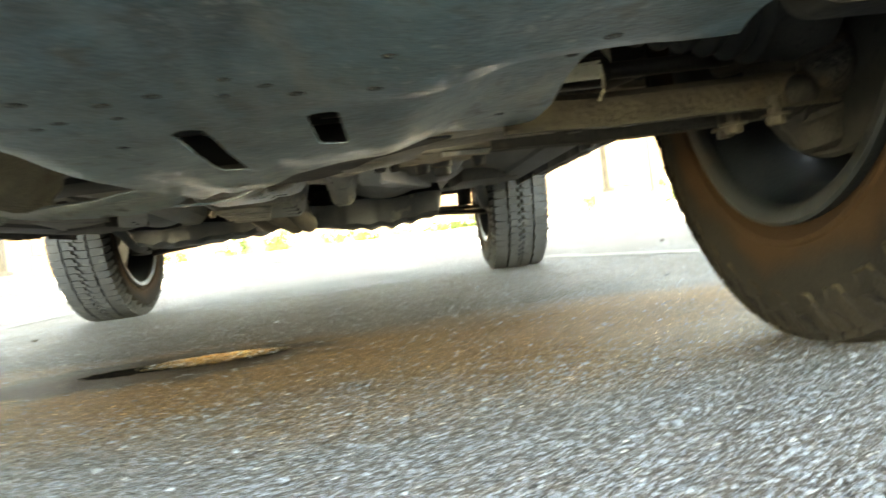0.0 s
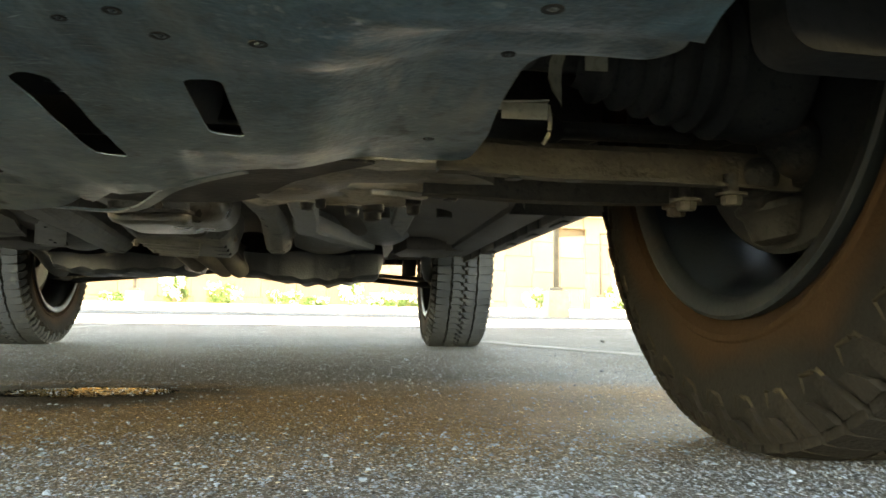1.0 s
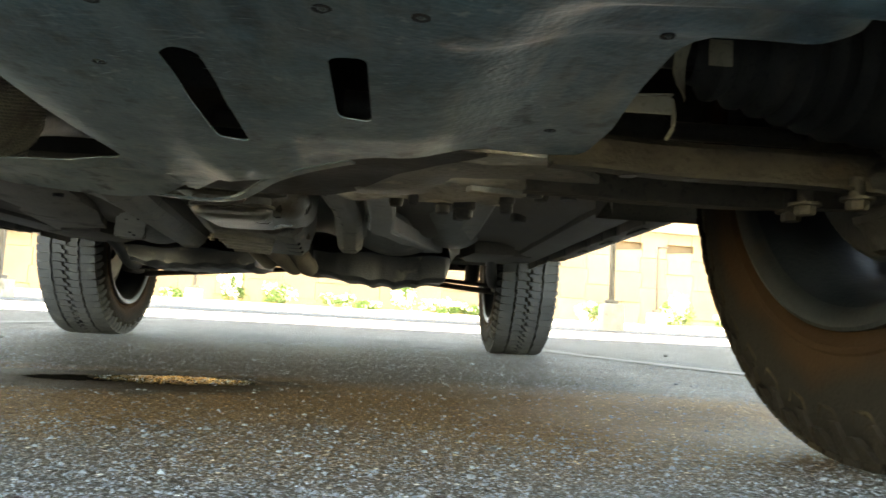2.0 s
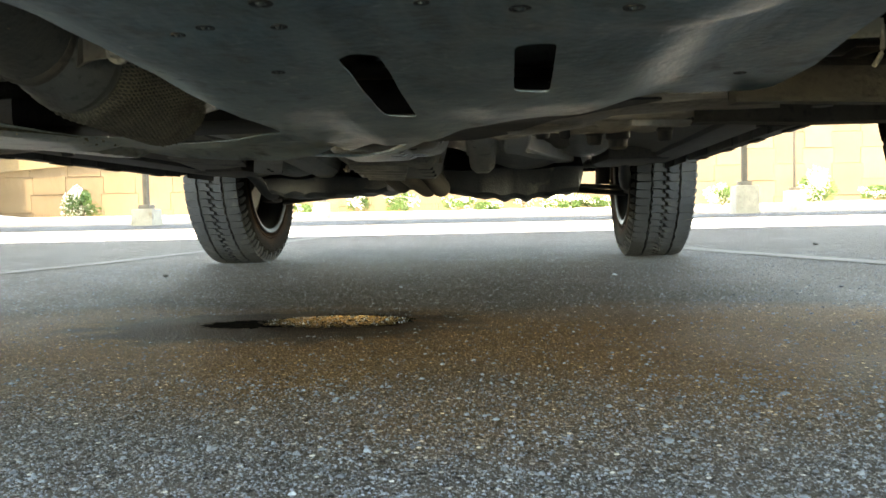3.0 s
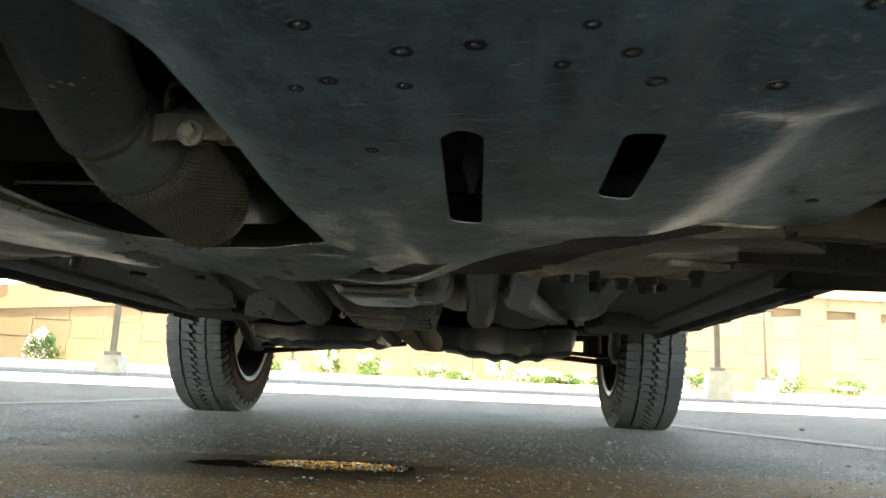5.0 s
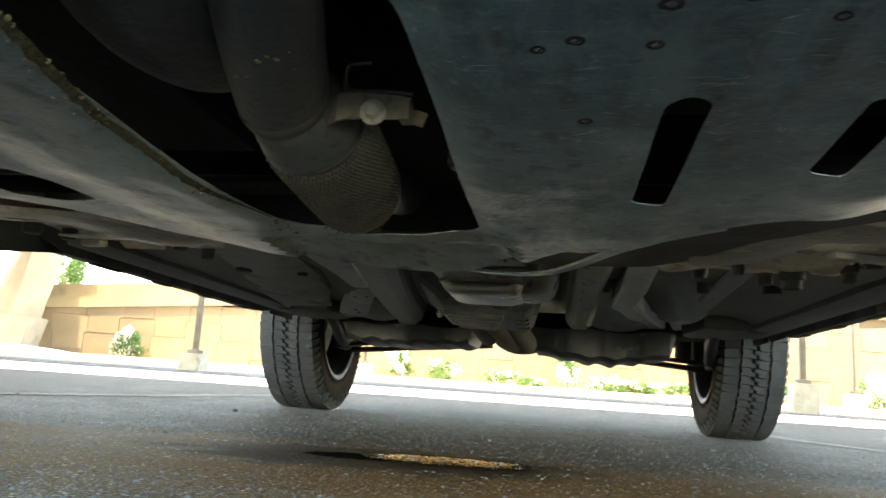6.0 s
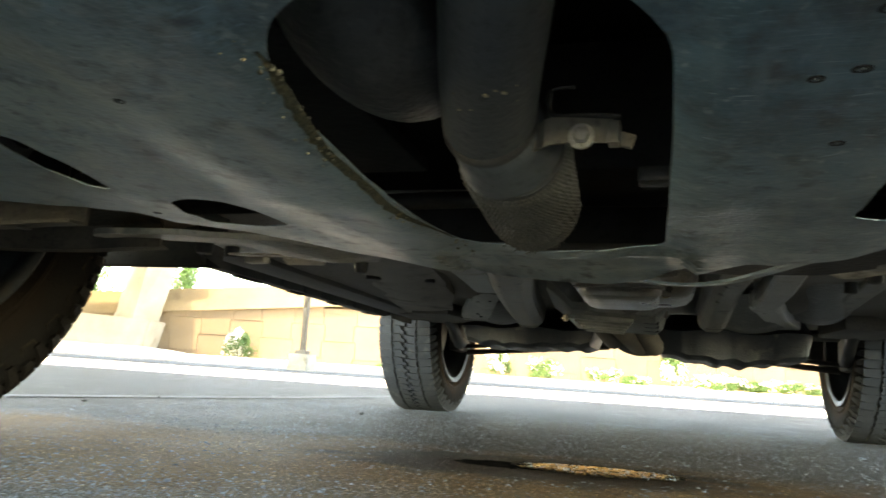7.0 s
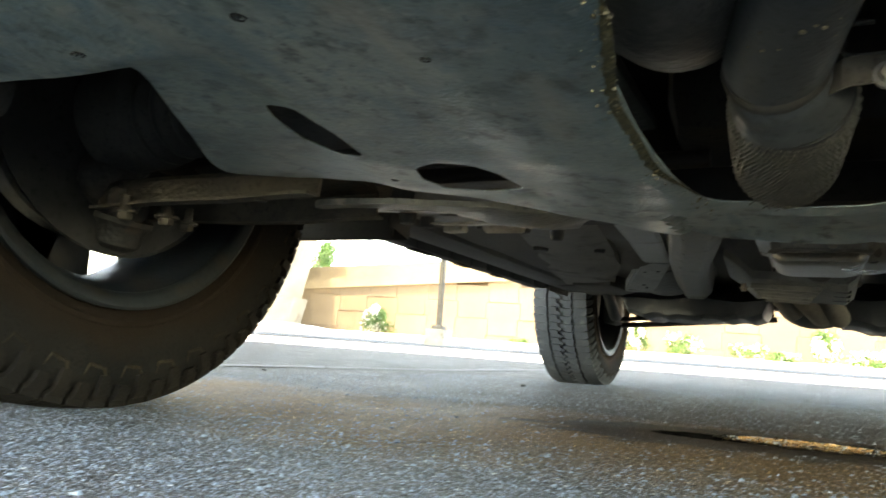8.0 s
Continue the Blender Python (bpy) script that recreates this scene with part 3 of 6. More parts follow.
# loose pebbles that lie apart from the rest
for x, y, r, c in ((0.088, -2.238, 0.006, 0), (0.39, -2.214, 0.005, 0), (0.214, -2.152, 0.005, 1), (-0.746, -0.575, 0.014, 1), (-0.363, -0.678, 0.009, 0), (1.54, 0.63, 0.02, 1), (0.53, -0.785, 0.01, 0),
                   (-0.66, 0.1, 0.009, 0), (0.03, -1.05, 0.008, 0), (0.915, -1.18, 0.008, 0), (-1.5, -0.5, 0.012, 1), (-1.35, -1.02, 0.012, 1), (0.42, -2.1, 0.006, 1), (-0.34, -2.07, 0.006, 0)):
    bm = bmesh.new()
    r *= 0.55
    bmesh.ops.create_icosphere(bm, subdivisions=2, radius=r)
    for v in bm.verts:
        v.co *= 1 + 0.5 * noise.noise(v.co / r * 0.9 + Vector((x * 9, y * 9, 0)))
        v.co.z *= 0.6
        v.co += Vector((x, y, ground_z(x, y) + r * 0.4))
    tagged(part("pebble", bm, M_STONE if c == 0 else M_DARK, None, "pale loose pebble on the asphalt" if c == 0 else "dark crumb of asphalt lying loose"), category="pebble", group="loose pebbles")

# puddle of dripped water under the engine
bm = bmesh.new()
ring = []
for k in range(240):
    a = k * math.tau / 240
    w = 1 + 0.12 * noise.noise((60 * math.cos(a), 60 * math.sin(a), 1)) + 0.16 * noise.noise((3 * math.cos(a), 3 * math.sin(a), 2)) + 0.07 * noise.noise((9 * math.cos(a), 9 * math.sin(a), 5))
    ring.append((0.02 + 0.112 * w * math.cos(a), -1.605 + 0.066 * w * math.sin(a)))
c0 = bm.verts.new((0.02, -1.605, 0.0022))
vs = [bm.verts.new((x, y, 0.0008)) for x, y in ring]
vi = [bm.verts.new((0.02 + 0.85 * (x - 0.02), -1.605 + 0.85 * (y + 1.605), 0.0022)) for x, y in ring]
for k in range(240):
    bm.faces.new((vs[k], vs[k - 1], vi[k - 1], vi[k]))
    bm.faces.new((vi[k], vi[k - 1], c0))
tagged(part("puddle", bm, M_WATER, None, "small shallow puddle of dripped water on the asphalt"), category="puddle")

# soaked patch beside it; the dark reflection of the underbody is painted black
bm = bmesh.new()
c0, vs = bm.verts.new((-0.105, -1.628, 0.0014)), []
for k in range(96):
    a = k * math.tau / 96
    w = 1 + 0.2 * noise.noise((3 * math.cos(a), 3 * math.sin(a), 7)) + 0.45 * noise.noise((30 * math.cos(a), 30 * math.sin(a), 3))
    vs.append(bm.verts.new((-0.105 + 0.075 * w * math.cos(a), -1.628 + 0.042 * w * math.sin(a), 0.0006)))
for k in range(96):
    bm.faces.new((vs[k - 1], vs[k], c0))
tagged(part("soaked_patch", bm, M_WET, None, "soaked patch of asphalt beside the puddle, black as the underbody mirrored in it"), category="wet patch", kind="structure")

# wet grains of asphalt that stand out of the puddle
bm = bmesh.new()
rg = random.Random(41)
for k in range(220):
    a, q = rg.uniform(0, math.tau), math.sqrt(rg.random()) * 1.08
    cx, cy = 0.02 + 0.112 * q * math.cos(a), -1.605 + 0.066 * q * math.sin(a)
    lx, ly, h = rg.uniform(0.0015, 0.0055), rg.uniform(0.0007, 0.0016), 0.0022 + rg.uniform(0.0001, 0.0008) * (0.7 + 0.5 * q)
    base = [bm.verts.new((cx + lx * math.cos(u) * rg.uniform(0.8, 1.2), cy + ly * math.sin(u), 0.0005)) for u in (0, 1.05, 2.1, 3.14, 4.19, 5.24)]
    tip = [bm.verts.new((v.co.x * 0.55 + cx * 0.45, v.co.y * 0.55 + cy * 0.45, h)) for v in base]
    bm.faces.new(tip)
    for j in range(6):
        bm.faces.new((base[j - 1], base[j], tip[j], tip[j - 1]))
tagged(part("wet_grains", bm, M_WET, None, "dark wet grains of asphalt standing out of the puddle"), category="gravel", kind="stuff")

# pale band across the lot where sun falls; sunlight is put into its colour
bm = bmesh.new()
prev = None
for k in range(41):
    x = -60 + 3 * k
    a, c = bm.verts.new((x, 3.1, ground_z(x, 3.1) + 0.004)), bm.verts.new((x, 7.4, ground_z(x, 7.4) + 0.006))
    if prev:
        bm.faces.new((prev[0], a, c, prev[1]))
    prev = (a, c)
tagged(part("gutter_band", bm, M_CONC, None, "pale band across the parking lot, whitened as sunlit ground"), category="pavement", kind="structure")

# unseen bridge decks, added to shade the car with a sunlit strip between
for nm, y0, y1, z in (("bridge_deck_1", -9.0, 1.22, 7.0), ("bridge_deck_2", 5.3, 11.9, 7.0)):
    bm = box(bmesh.new(), (0, (y0 + y1) / 2, z + 0.4), (120, y1 - y0, 0.8), 0.03)
    for k in range(5):
        yy = y0 + (k + 0.5) * (y1 - y0) / 5
        box(bm, (0, yy, z - 0.45), (120, 0.35, 0.9), 0.03)
    tagged(part(nm, bm, M_CONC, None, "unseen concrete bridge deck on girders, added to shade the parking lot", smooth=False), category="bridge deck", kind="structure")


# planting bed and kerb along the wall
def wall_y(x):
    return 32.0 + 0.2 * x


def bed_z(x, d):
    """Height of the bed, d metres in front of the wall."""
    return 0.30 + 0.24 * max(0.0, 1 - d / 7.0) + 0.10 * noise.noise((x * 0.35, d * 0.5, 3)) + 0.05 * noise.noise((x * 1.7, d * 1.7, 9)) + 0.5 * max(0.0, min(1.0, (-x - 17) / 5)) * max(0.0, min(1.0, d / 2.0)) * 0.7


bm = bmesh.new()
nx, nd = 160, 14
gr = [[None] * (nd + 1) for _ in range(nx + 1)]
for i in range(nx + 1):
    x = -48 + 88 * i / nx
    for j in range(nd + 1):
        d = -0.2 + 7.4 * j / nd
        gr[i][j] = bm.verts.new((x, wall_y(x) - d, bed_z(x, d) if j < nd else ground_z(x, wall_y(x) - d) - 0.05))
for i in range(nx):
    for j in range(nd):
        bm.faces.new((gr[i][j], gr[i + 1][j], gr[i + 1][j + 1], gr[i][j + 1]))
tagged(part("planting_bed", bm, M_SAND, None, "pale sandy planting bed at the foot of the wall"), category="bed", kind="structure")
bm = bmesh.new()
prof = [(-0.08, -0.1), (-0.075, 0.13), (-0.05, 0.16), (0.08, 0.16), (0.08, -0.1)]
rings = []
for i in range(45):
    x = -48 + 88 * i / 44
    yk = wall_y(x) - 7.0
    rings.append([bm.verts.new((x, yk + a, ground_z(x, yk) + b)) for a, b in prof])
for r0, r1 in zip(rings, rings[1:]):
    for k in range(4):
        bm.faces.new((r0[k], r1[k], r1[k + 1], r0[k + 1]))
tagged(part("kerb", bm, M_CONC, None, "pale concrete kerb in front of the planting bed"), category="kerb", kind="structure")

# retaining wall: backing, interlocking panels, coping and parapet
WROT = math.atan(0.2)


def backing():
    bm = bmesh.new()
    ring = []
    for u, top in ((-36.0, 1.6), (-29.8, 1.6), (13.4, 5.2), (36.0, 5.2)):
        ring.append([bm.verts.new((u, y, z)) for y, z in ((0.2, -0.5), (0.5, -0.5), (0.5, top), (0.2, top))])
    for r0, r1 in zip(ring, ring[1:]):
        for k in range(4):
            bm.faces.new((r0[k], r0[(k + 1) % 4], r1[(k + 1) % 4], r1[k]))
    bm.faces.new(ring[0])
    bm.faces.new(ring[-1])
    return bm


wall = part("wall_north", backing(), M_JOINT, None, "tan retaining wall of interlocking concrete panels with dark joints")
wall.matrix_world = pose(-4, wall_y(-4), 0, 0, 0, math.degrees(WROT))
tagged(wall, category="retaining wall", kind="structure")


WALL_SLOPE = 0.0833


def wall_top(u):
    """Top of the panels along the wall; it climbs with the roadway behind."""
    return max(1.6, min(5.2, 4.085 + WALL_SLOPE * u))


def panel_mesh(z0, z1, za, zb):
    """One cross-shaped panel; the sides jog at half height, the top may be cut on the slope."""
    w, d, g = 0.725, 0.055, 0.009
    zm = (z0 + z1) / 2
    o = [(-w + d + g, z0 + g), (w - d - g, z0 + g), (w - d - g, zm), (w + d - g, zm), (w + d - g, z1 - g), (-w - d + g, z1 - g), (-w - d + g, zm), (-w + d + g, zm)]
    if min(za, zb) <= zm + 0.02:
        o = [(-w + d + g, z0 + g), (w - d - g, z0 + g), (w - d - g, zb), (-w + d + g, za)]
    else:
        o = [(x, min(z, za + (zb - za) * (x + w) / (2 * w))) for x, z in o]
    bm = bmesh.new()
    f = bm.faces.new([bm.verts.new((x, 0.0, z)) for x, z in o])
    r = bmesh.ops.extrude_face_region(bm, geom=[f])
    for v in r["geom"]:
        if isinstance(v, bmesh.types.BMVert):
            v.co.y += 0.18
    bmesh.ops.dissolve_degenerate(bm, dist=0.001, edges=bm.edges)
    bmesh.ops.recalc_face_normals(bm, faces=bm.faces)
    me = bpy.data.meshes.new("panel")
    bm.to_mesh(me)
    bm.free()
    me.materials.append(M_WALL)
    return me


panels = {}
for k in range(-22, 22):
    u = k * 1.45 - 0.06
    za, zb = wall_top(u - 0.725), wall_top(u + 0.725)
    for n in range(5):
        a = (-1.39 if k % 2 else -0.64) + 1.5 * n
        b = a + 1.5
        if a > min(za, zb) - 0.12:
            continue
        cut_top = b > min(za, zb)
        key = (k if cut_top else k % 2, n)
        if key not in panels:
            panels[key] = panel_mesh(a, b, za if cut_top else 99.0, zb if cut_top else 99.0)
        p = new("panel", panels[key])
        p.parent = wall
        p.location = (u, 0.02 + 0.012 * math.sin(k * 5.1 + n * 2.3), 0)
bm = bmesh.new()
for cy, dy, z0, z1 in ((0.18, 0.54, 0.0, 0.46), (0.45, 0.80, 0.46, 0.50), (0.72, 0.30, 0.50, 1.12)):
    ring = []
    for u in (-36.0, -29.8, 13.4, 36.0):
        t_ = wall_top(u)
        ring.append([bm.verts.new((u, cy + q * dy / 2, t_ + z)) for q, z in ((-1, z0), (1, z0), (1, z1), (-1, z1))])
    for r0, r1 in zip(ring, ring[1:]):
        for k in range(4):
            bm.faces.new((r0[k], r0[(k + 1) % 4], r1[(k + 1) % 4], r1[k]))
    bm.faces.new(ring[0])
    bm.faces.new(ring[-1])
cop = part("coping", bm, M_COPE, None, "pale tan concrete coping and parapet", smooth=False)
cop.parent = wall

# bridge pier and its beam
bm = bmesh.new()
foot = [(-33.0, 26.0), (-22.15, 26.0), (-22.9, 29.2), (-33.0, 29.2)]
head = [(-33.0, 26.0, 2.60), (-21.65, 26.0, 2.02), (-22.4, 29.2, 2.02), (-33.0, 29.2, 2.60)]
v0, v1 = [bm.verts.new((x, y, -0.1)) for x, y in foot], [bm.verts.new(p) for p in head]
for k in range(4):
    bm.faces.new((v0[k], v0[(k + 1) % 4], v1[(k + 1) % 4], v1[k]))
bm.faces.new(v1)
bmesh.ops.bevel(bm, geom=list(bm.edges), offset=0.05, segments=2, affect="EDGES")
e = part("bridge_pier", bm, M_PIER, None, "pale concrete bridge pier with a broad base block", smooth=False)
tagged(e, category="bridge pier", kind="structure")
bm = bmesh.new()
lo, hi = [(-24.6, 27.1), (-22.75, 26.15), (-22.35, 27.5), (-23.9, 28.3)], [(-23.35, 27.1), (-21.85, 26.15), (-21.2, 27.5), (-22.8, 28.3)]
v0, v1 = [bm.verts.new((*p, 1.9)) for p in lo], [bm.verts.new((*p, 7.0)) for p in hi]
for k in range(4):
    bm.faces.new((v0[k], v0[(k + 1) % 4], v1[(k + 1) % 4], v1[k]))
leg = part("leg", bm, M_PIER, None, smooth=False)
leg.parent = e
bm = box(bmesh.new(), (-39.0, 23.0, 6.3), (41.5, 6.0, 1.9), 0.05)
beam = part("beam", bm, M_WALL, None, smooth=False)
beam.parent = e


def lamp_post(x, y, base_top, top=6.4, hook=False):
    z = (ground_z(x, y) if y < 20 else bed_z(x, wall_y(x) - y)) - 0.06
    e = thing("lamp_post", (x, y, z), "dark bronze lamp post on a square pale concrete base", "lamp post", "lamp posts of the lot")
    bm = box(bmesh.new(), (x, y, (z + base_top) / 2), (0.46, 0.46, base_top - z), 0.022)
    for v in bm.verts:
        if v.co.z > z + 0.3:
            v.co.x = x + (v.co.x - x) * 0.95
            v.co.y = y + (v.co.y - y) * 0.95
        v.co += 0.008 * noise.noise_vector(v.co * 5)
    part("base", bm, M_BASE, e, "stained concrete base")
    part("base_cover", box(bmesh.new(), (x, y, base_top + 0.04), (0.24, 0.24, 0.09), 0.008), M_POST, e, "bolted base cover")
    w = 0.06 if hook else 0.105
    part("pole", box(bmesh.new(), (x, y, base_top + top / 2), (w, w, top), 0.012), M_POST, e)
    if hook:
        part("lamp_head", box(bmesh.new(), (x + 0.13, y, base_top + top - 0.02), (0.30, 0.09, 0.05), 0.012), M_POST, e, "short lamp arm")
    else:
        part("lamp_head", box(bmesh.new(), (x + 0.3, y, base_top + 0.06 + top), (0.62, 0.3, 0.12), 0.02), M_POST, e, "flat lamp head")
    return e


lamp_post(4.78, 13.0, 0.675)
lamp_post(-7.25, 12.1, 0.507)
lamp_post(7.47, 18.0, 0.675, 1.85, True)
lamp_post(-6.08, 21.5, 0.785)


# shrubs along the wall: stems, narrow leaves and white blossom
def leaf_cloud(name, cx, cy, cz, rx, rz, count, size, mat, parent, rr, lift=0.0, label=""):
    verts, faces = [], []
    lobes = [(rr.uniform(-0.6, 0.6) * rx, rr.uniform(-0.6, 0.6) * rx, rr.uniform(0.25, 0.95) * rz, rr.uniform(0.25, 0.5)) for _ in range(9)]
    for _ in range(count):
        lx, ly, lz, lr = rr.choice(lobes)
        p = Vector((rr.gauss(0, 1), rr.gauss(0, 1), rr.gauss(0, 1)))
        p = p.normalized() * rr.random() ** 0.4
        q = Vector((cx + lx + p.x * lr * rx, cy + ly + p.y * lr * rx, max(cz + 0.03, cz + lz + p.z * lr * rz * 0.8 + lift)))
        d = Vector((rr.gauss(0, 1), rr.gauss(0, 1), rr.gauss(0.5, 0.8))).normalized()
        n = d.cross(Vector((rr.gauss(0, 1), rr.gauss(0, 1), rr.gauss(0, 1)))).normalized()
        s = size * rr.uniform(0.6, 1.3)
        k = len(verts)
        verts += [tuple(q - d * s * 0.5), tuple(q + n * s * 0.16), tuple(q + d * s * 0.5), tuple(q - n * s * 0.16)]
        faces.append((k, k + 1, k + 2, k + 3))
    me = bpy.data.meshes.new(name)
    me.from_pydata(verts, [], faces)
    me.materials.append(mat)
    ob = new(name, me)
    ob.parent = parent
    ob.matrix_parent_inverse = Matrix.Translation(-Vector(ROOT[parent.name]))
    return tagged(ob, label)


def shrub(x, back, h, r, bloom, seed):
    y = wall_y(x) - back
    z = bed_z(x, back) - 0.02
    rr = random.Random(seed)
    e = thing("shrub", (x, y, z), "leafy shrub with white blossom at the foot of the wall" if bloom else "low green shrub at the foot of the wall", "shrub", "shrubs along the wall")
    bm = bmesh.new()
    for _ in range(7):
        a = rr.uniform(0, math.tau)
        tube(bm, [(x + 0.05 * math.cos(a), y + 0.05 * math.sin(a), z), (x + 0.2 * r * math.cos(a), y + 0.2 * r * math.sin(a), z + 0.4 * h), (x + 0.6 * r * math.cos(a), y + 0.6 * r * math.sin(a), z + 0.8 * h)], [0.02, 0.014, 0.005], 5)
    part("stem", bm, M_STEM, e)
    leaf_cloud("leaves", x, y, z, r, h, int(1300 * h * r) + 500, 0.15, M_LEAF, e, rr)
    if bloom:
        leaf_cloud("blossom", x, y, z, r * 1.08, h * 1.05, int(bloom * 620 * h * r) + 90, 0.13, M_BLOOM, e, rr, 0.06, "white blossom")


for n, (x, back, h, r, bloom) in enumerate([(-17.8, 1.2, 1.15, 0.75, 1.6), (-6.6, 1.3, 1.15, 0.6, 2.2), (-4.75, 1.1, 0.8, 0.85, 0.3), (-2.3, 1.0, 0.55, 0.8, 0.7), (-1.0, 1.2, 0.35, 0.7, 0.2), (0.5, 1.2, 1.15, 0.65, 0.9), (1.9, 1.1, 0.5, 0.7, 1.2),
                                             (2.9, 1.0, 0.6, 0.7, 0.6), (4.0, 1.0, 0.45, 0.8, 0.5), (5.1, 1.0, 0.5, 0.8, 0.2), (6.3, 1.1, 0.4, 0.7, 1.0), (9.4, 1.2, 0.75, 0.8, 2.0), (10.6, 1.0, 0.4, 0.7, 0.5), (13.9, 1.0, 1.2, 1.0, 1.4), (16.8, 1.0, 0.6, 1.0, 0.5), (-8.9, 1.0, 0.4, 0.6, 0.3), (-11.5, 0.9, 0.3, 0.5, 0.0)]):
    shrub(x, back, h, r, bloom, 40 + n)

# what stands on the embankment behind the wall
bm = box(bmesh.new(), (-4, 58, 1.4), (150, 40, 4.2), 0.4)
tagged(part("embankment", bm, M_SAND, None, "pale roadway embankment behind the wall", smooth=False), category="embankment", kind="structure")
for n, x in enumerate((-29.0, -27.3)):
    e = thing("signal_post", (x, 44.0, 3.5), "slim light blue post behind the parapet", "post", "blue posts")
    part("post", box(bmesh.new(), (x, 44.0, 5.9), (0.16, 0.16, 4.8), 0.02), M_BLUE, e)
for x, y, h, sd in ((-34.6, 46, 4.6, 3), (-42.6, 46, 4.2, 5)):
    rr = random.Random(sd)
    e = thing("tree", (x, y, 3.5), "small green tree on the embankment behind the wall", "tree", "trees behind the wall")
    bm = bmesh.new()
    tube(bm, smooth_path([(x, y, 3.4), (x + 0.1, y, 4.6), (x - 0.05, y, 6.0), (x, y, 6.8)]), [0.14 - 0.004 * k for k in range(19)], 8)
    for k in range(6):
        a = rr.uniform(0, math.tau)
        tube(bm, [(x, y, 4.6 + 0.3 * k), (x + 0.9 * math.cos(a), y + 0.9 * math.sin(a), 5.4 + 0.35 * k)], [0.05, 0.015], 6)
    part("trunk", bm, M_STEM, e)
    leaf_cloud("crown", x, y, 4.6, 1.5, 3.0, 2600, 0.3, M_LEAF, e, rr)

# ---- the car ----
CX, FR, RR = 0.025, -2.108, 0.18
car = thing("car", (CX, -1.0, 0), "compact sport utility vehicle with a dusty dark underbody and all-terrain tyres", "car")
TYRE_R = 0.350


def tyre_mesh():
    """Carcass with beads, bulging sidewalls and a crowned tread base."""
    t = bmesh.new()
    half = [(0.082, 0.2265), (0.09, 0.232), (0.0975, 0.243), (0.1015, 0.246), (0.1025, 0.251), (0.1005, 0.2535), (0.1045, 0.272), (0.1065, 0.292), (0.104, 0.312), (0.098, 0.325), (0.088, 0.332), (0.07, 0.3365), (0.035, 0.338)]
    return lathe(t, [(-a, r) for a, r in half] + half[::-1], 120)


def tread_mesh():
    """Blocks of the tread: three zigzag centre columns between two ribs, and shoulder lugs that reach down the sidewall."""
    t = bmesh.new()
    n = 38

    def crown(x):
        return TYRE_R - 1.15 * max(0.0, abs(x) - 0.035) ** 2 - 34.0 * max(0.0, abs(x) - 0.07) ** 2.6

    def block(corners, base=0.014):
        top, bot = [], []
        for x, a in corners:
            r = crown(x)
            top.append(t.verts.new((x, r * math.cos(a), r * math.sin(a))))
            r -= base
            bot.append(t.verts.new((x, r * math.cos(a), r * math.sin(a))))
        t.faces.new(top)
        for k in range(len(corners)):
            t.faces.new((top[k], top[k - 1], bot[k - 1], bot[k]))

    st = math.tau / n
    for k in range(n):
        a = k * st
        # two centre columns that meet along a hooked groove
        for s in (-1, 1):
            for h in (0.0, 0.5):
                b = a + h * st
                block([(s * 0.0055 - 0.006, b + 0.025 * st), (s * 0.0055 - 0.006, b + 0.2 * st), (s * 0.0055 + 0.006, b + 0.29 * st), (s * 0.0055 + 0.006, b + 0.475 * st), (s * 0.022, b + (0.480 + s * 0.06) * st), (s * 0.043, b + (0.480 + s * 0.06) * st), (s * 0.043, b + (0.34 + s * 0.06) * st), (s * 0.0395, b + (0.29 + s * 0.06) * st), (s * 0.0395, b + (0.16 + s * 0.06) * st), (s * 0.042, b + (0.10 + s * 0.06) * st), (s * 0.042, b + (0.022 + s * 0.06) * st), (s * 0.022, b + (0.022 + s * 0.06) * st)])
        for s in (-1, 1):
            # shoulder blocks with a zigzag inner edge, parted by narrow cuts
            b = a + (0.5 if s > 0 else 0) * st
            for q0, q1, xi0, xi1 in ((0.008, 0.490, 0.0465, 0.0505), (0.506, 0.990, 0.0505, 0.0465)):
                block([(s * xi0, b + q0 * st), (s * xi1, b + q1 * st), (s * 0.072, b + q1 * st), (s * 0.086, b + (q1 - 0.02) * st), (s * 0.094, b + (q1 - 0.04) * st), (s * 0.094, b + (q0 + 0.04) * st), (s * 0.086, b + (q0 + 0.02) * st), (s * 0.072, b + q0 * st)], 0.012)
            # lugs on the shoulder, long and short in turn, their feet hooked
            for h, deep in ((0.25, 0.318), (0.75, 0.308)):
                q = [(s * 0.094, 0.337), (s * 0.0998, 0.3285), (s * 0.1056, deep)]
                rows_ = []
                for (x, r), w0, sh in zip(q, (0.21, 0.19, 0.12), (0.0, 0.0, 0.10)):
                    rows_.append([t.verts.new((x + s * dx, r * math.cos(aa), r * math.sin(aa))) for dx, aa in ((-0.003, b + (h + sh - w0) * st), (0.0034, b + (h + sh - w0 * 0.8) * st), (0.0034, b + (h + sh + w0 * 0.8) * st), (-0.003, b + (h + sh + w0) * st))])
                for r0, r1 in zip(rows_, rows_[1:]):
                    for m in range(3):
                        t.faces.new((r0[m], r0[m + 1], r1[m + 1], r1[m]))
                t.faces.new(rows_[-1])
    return t


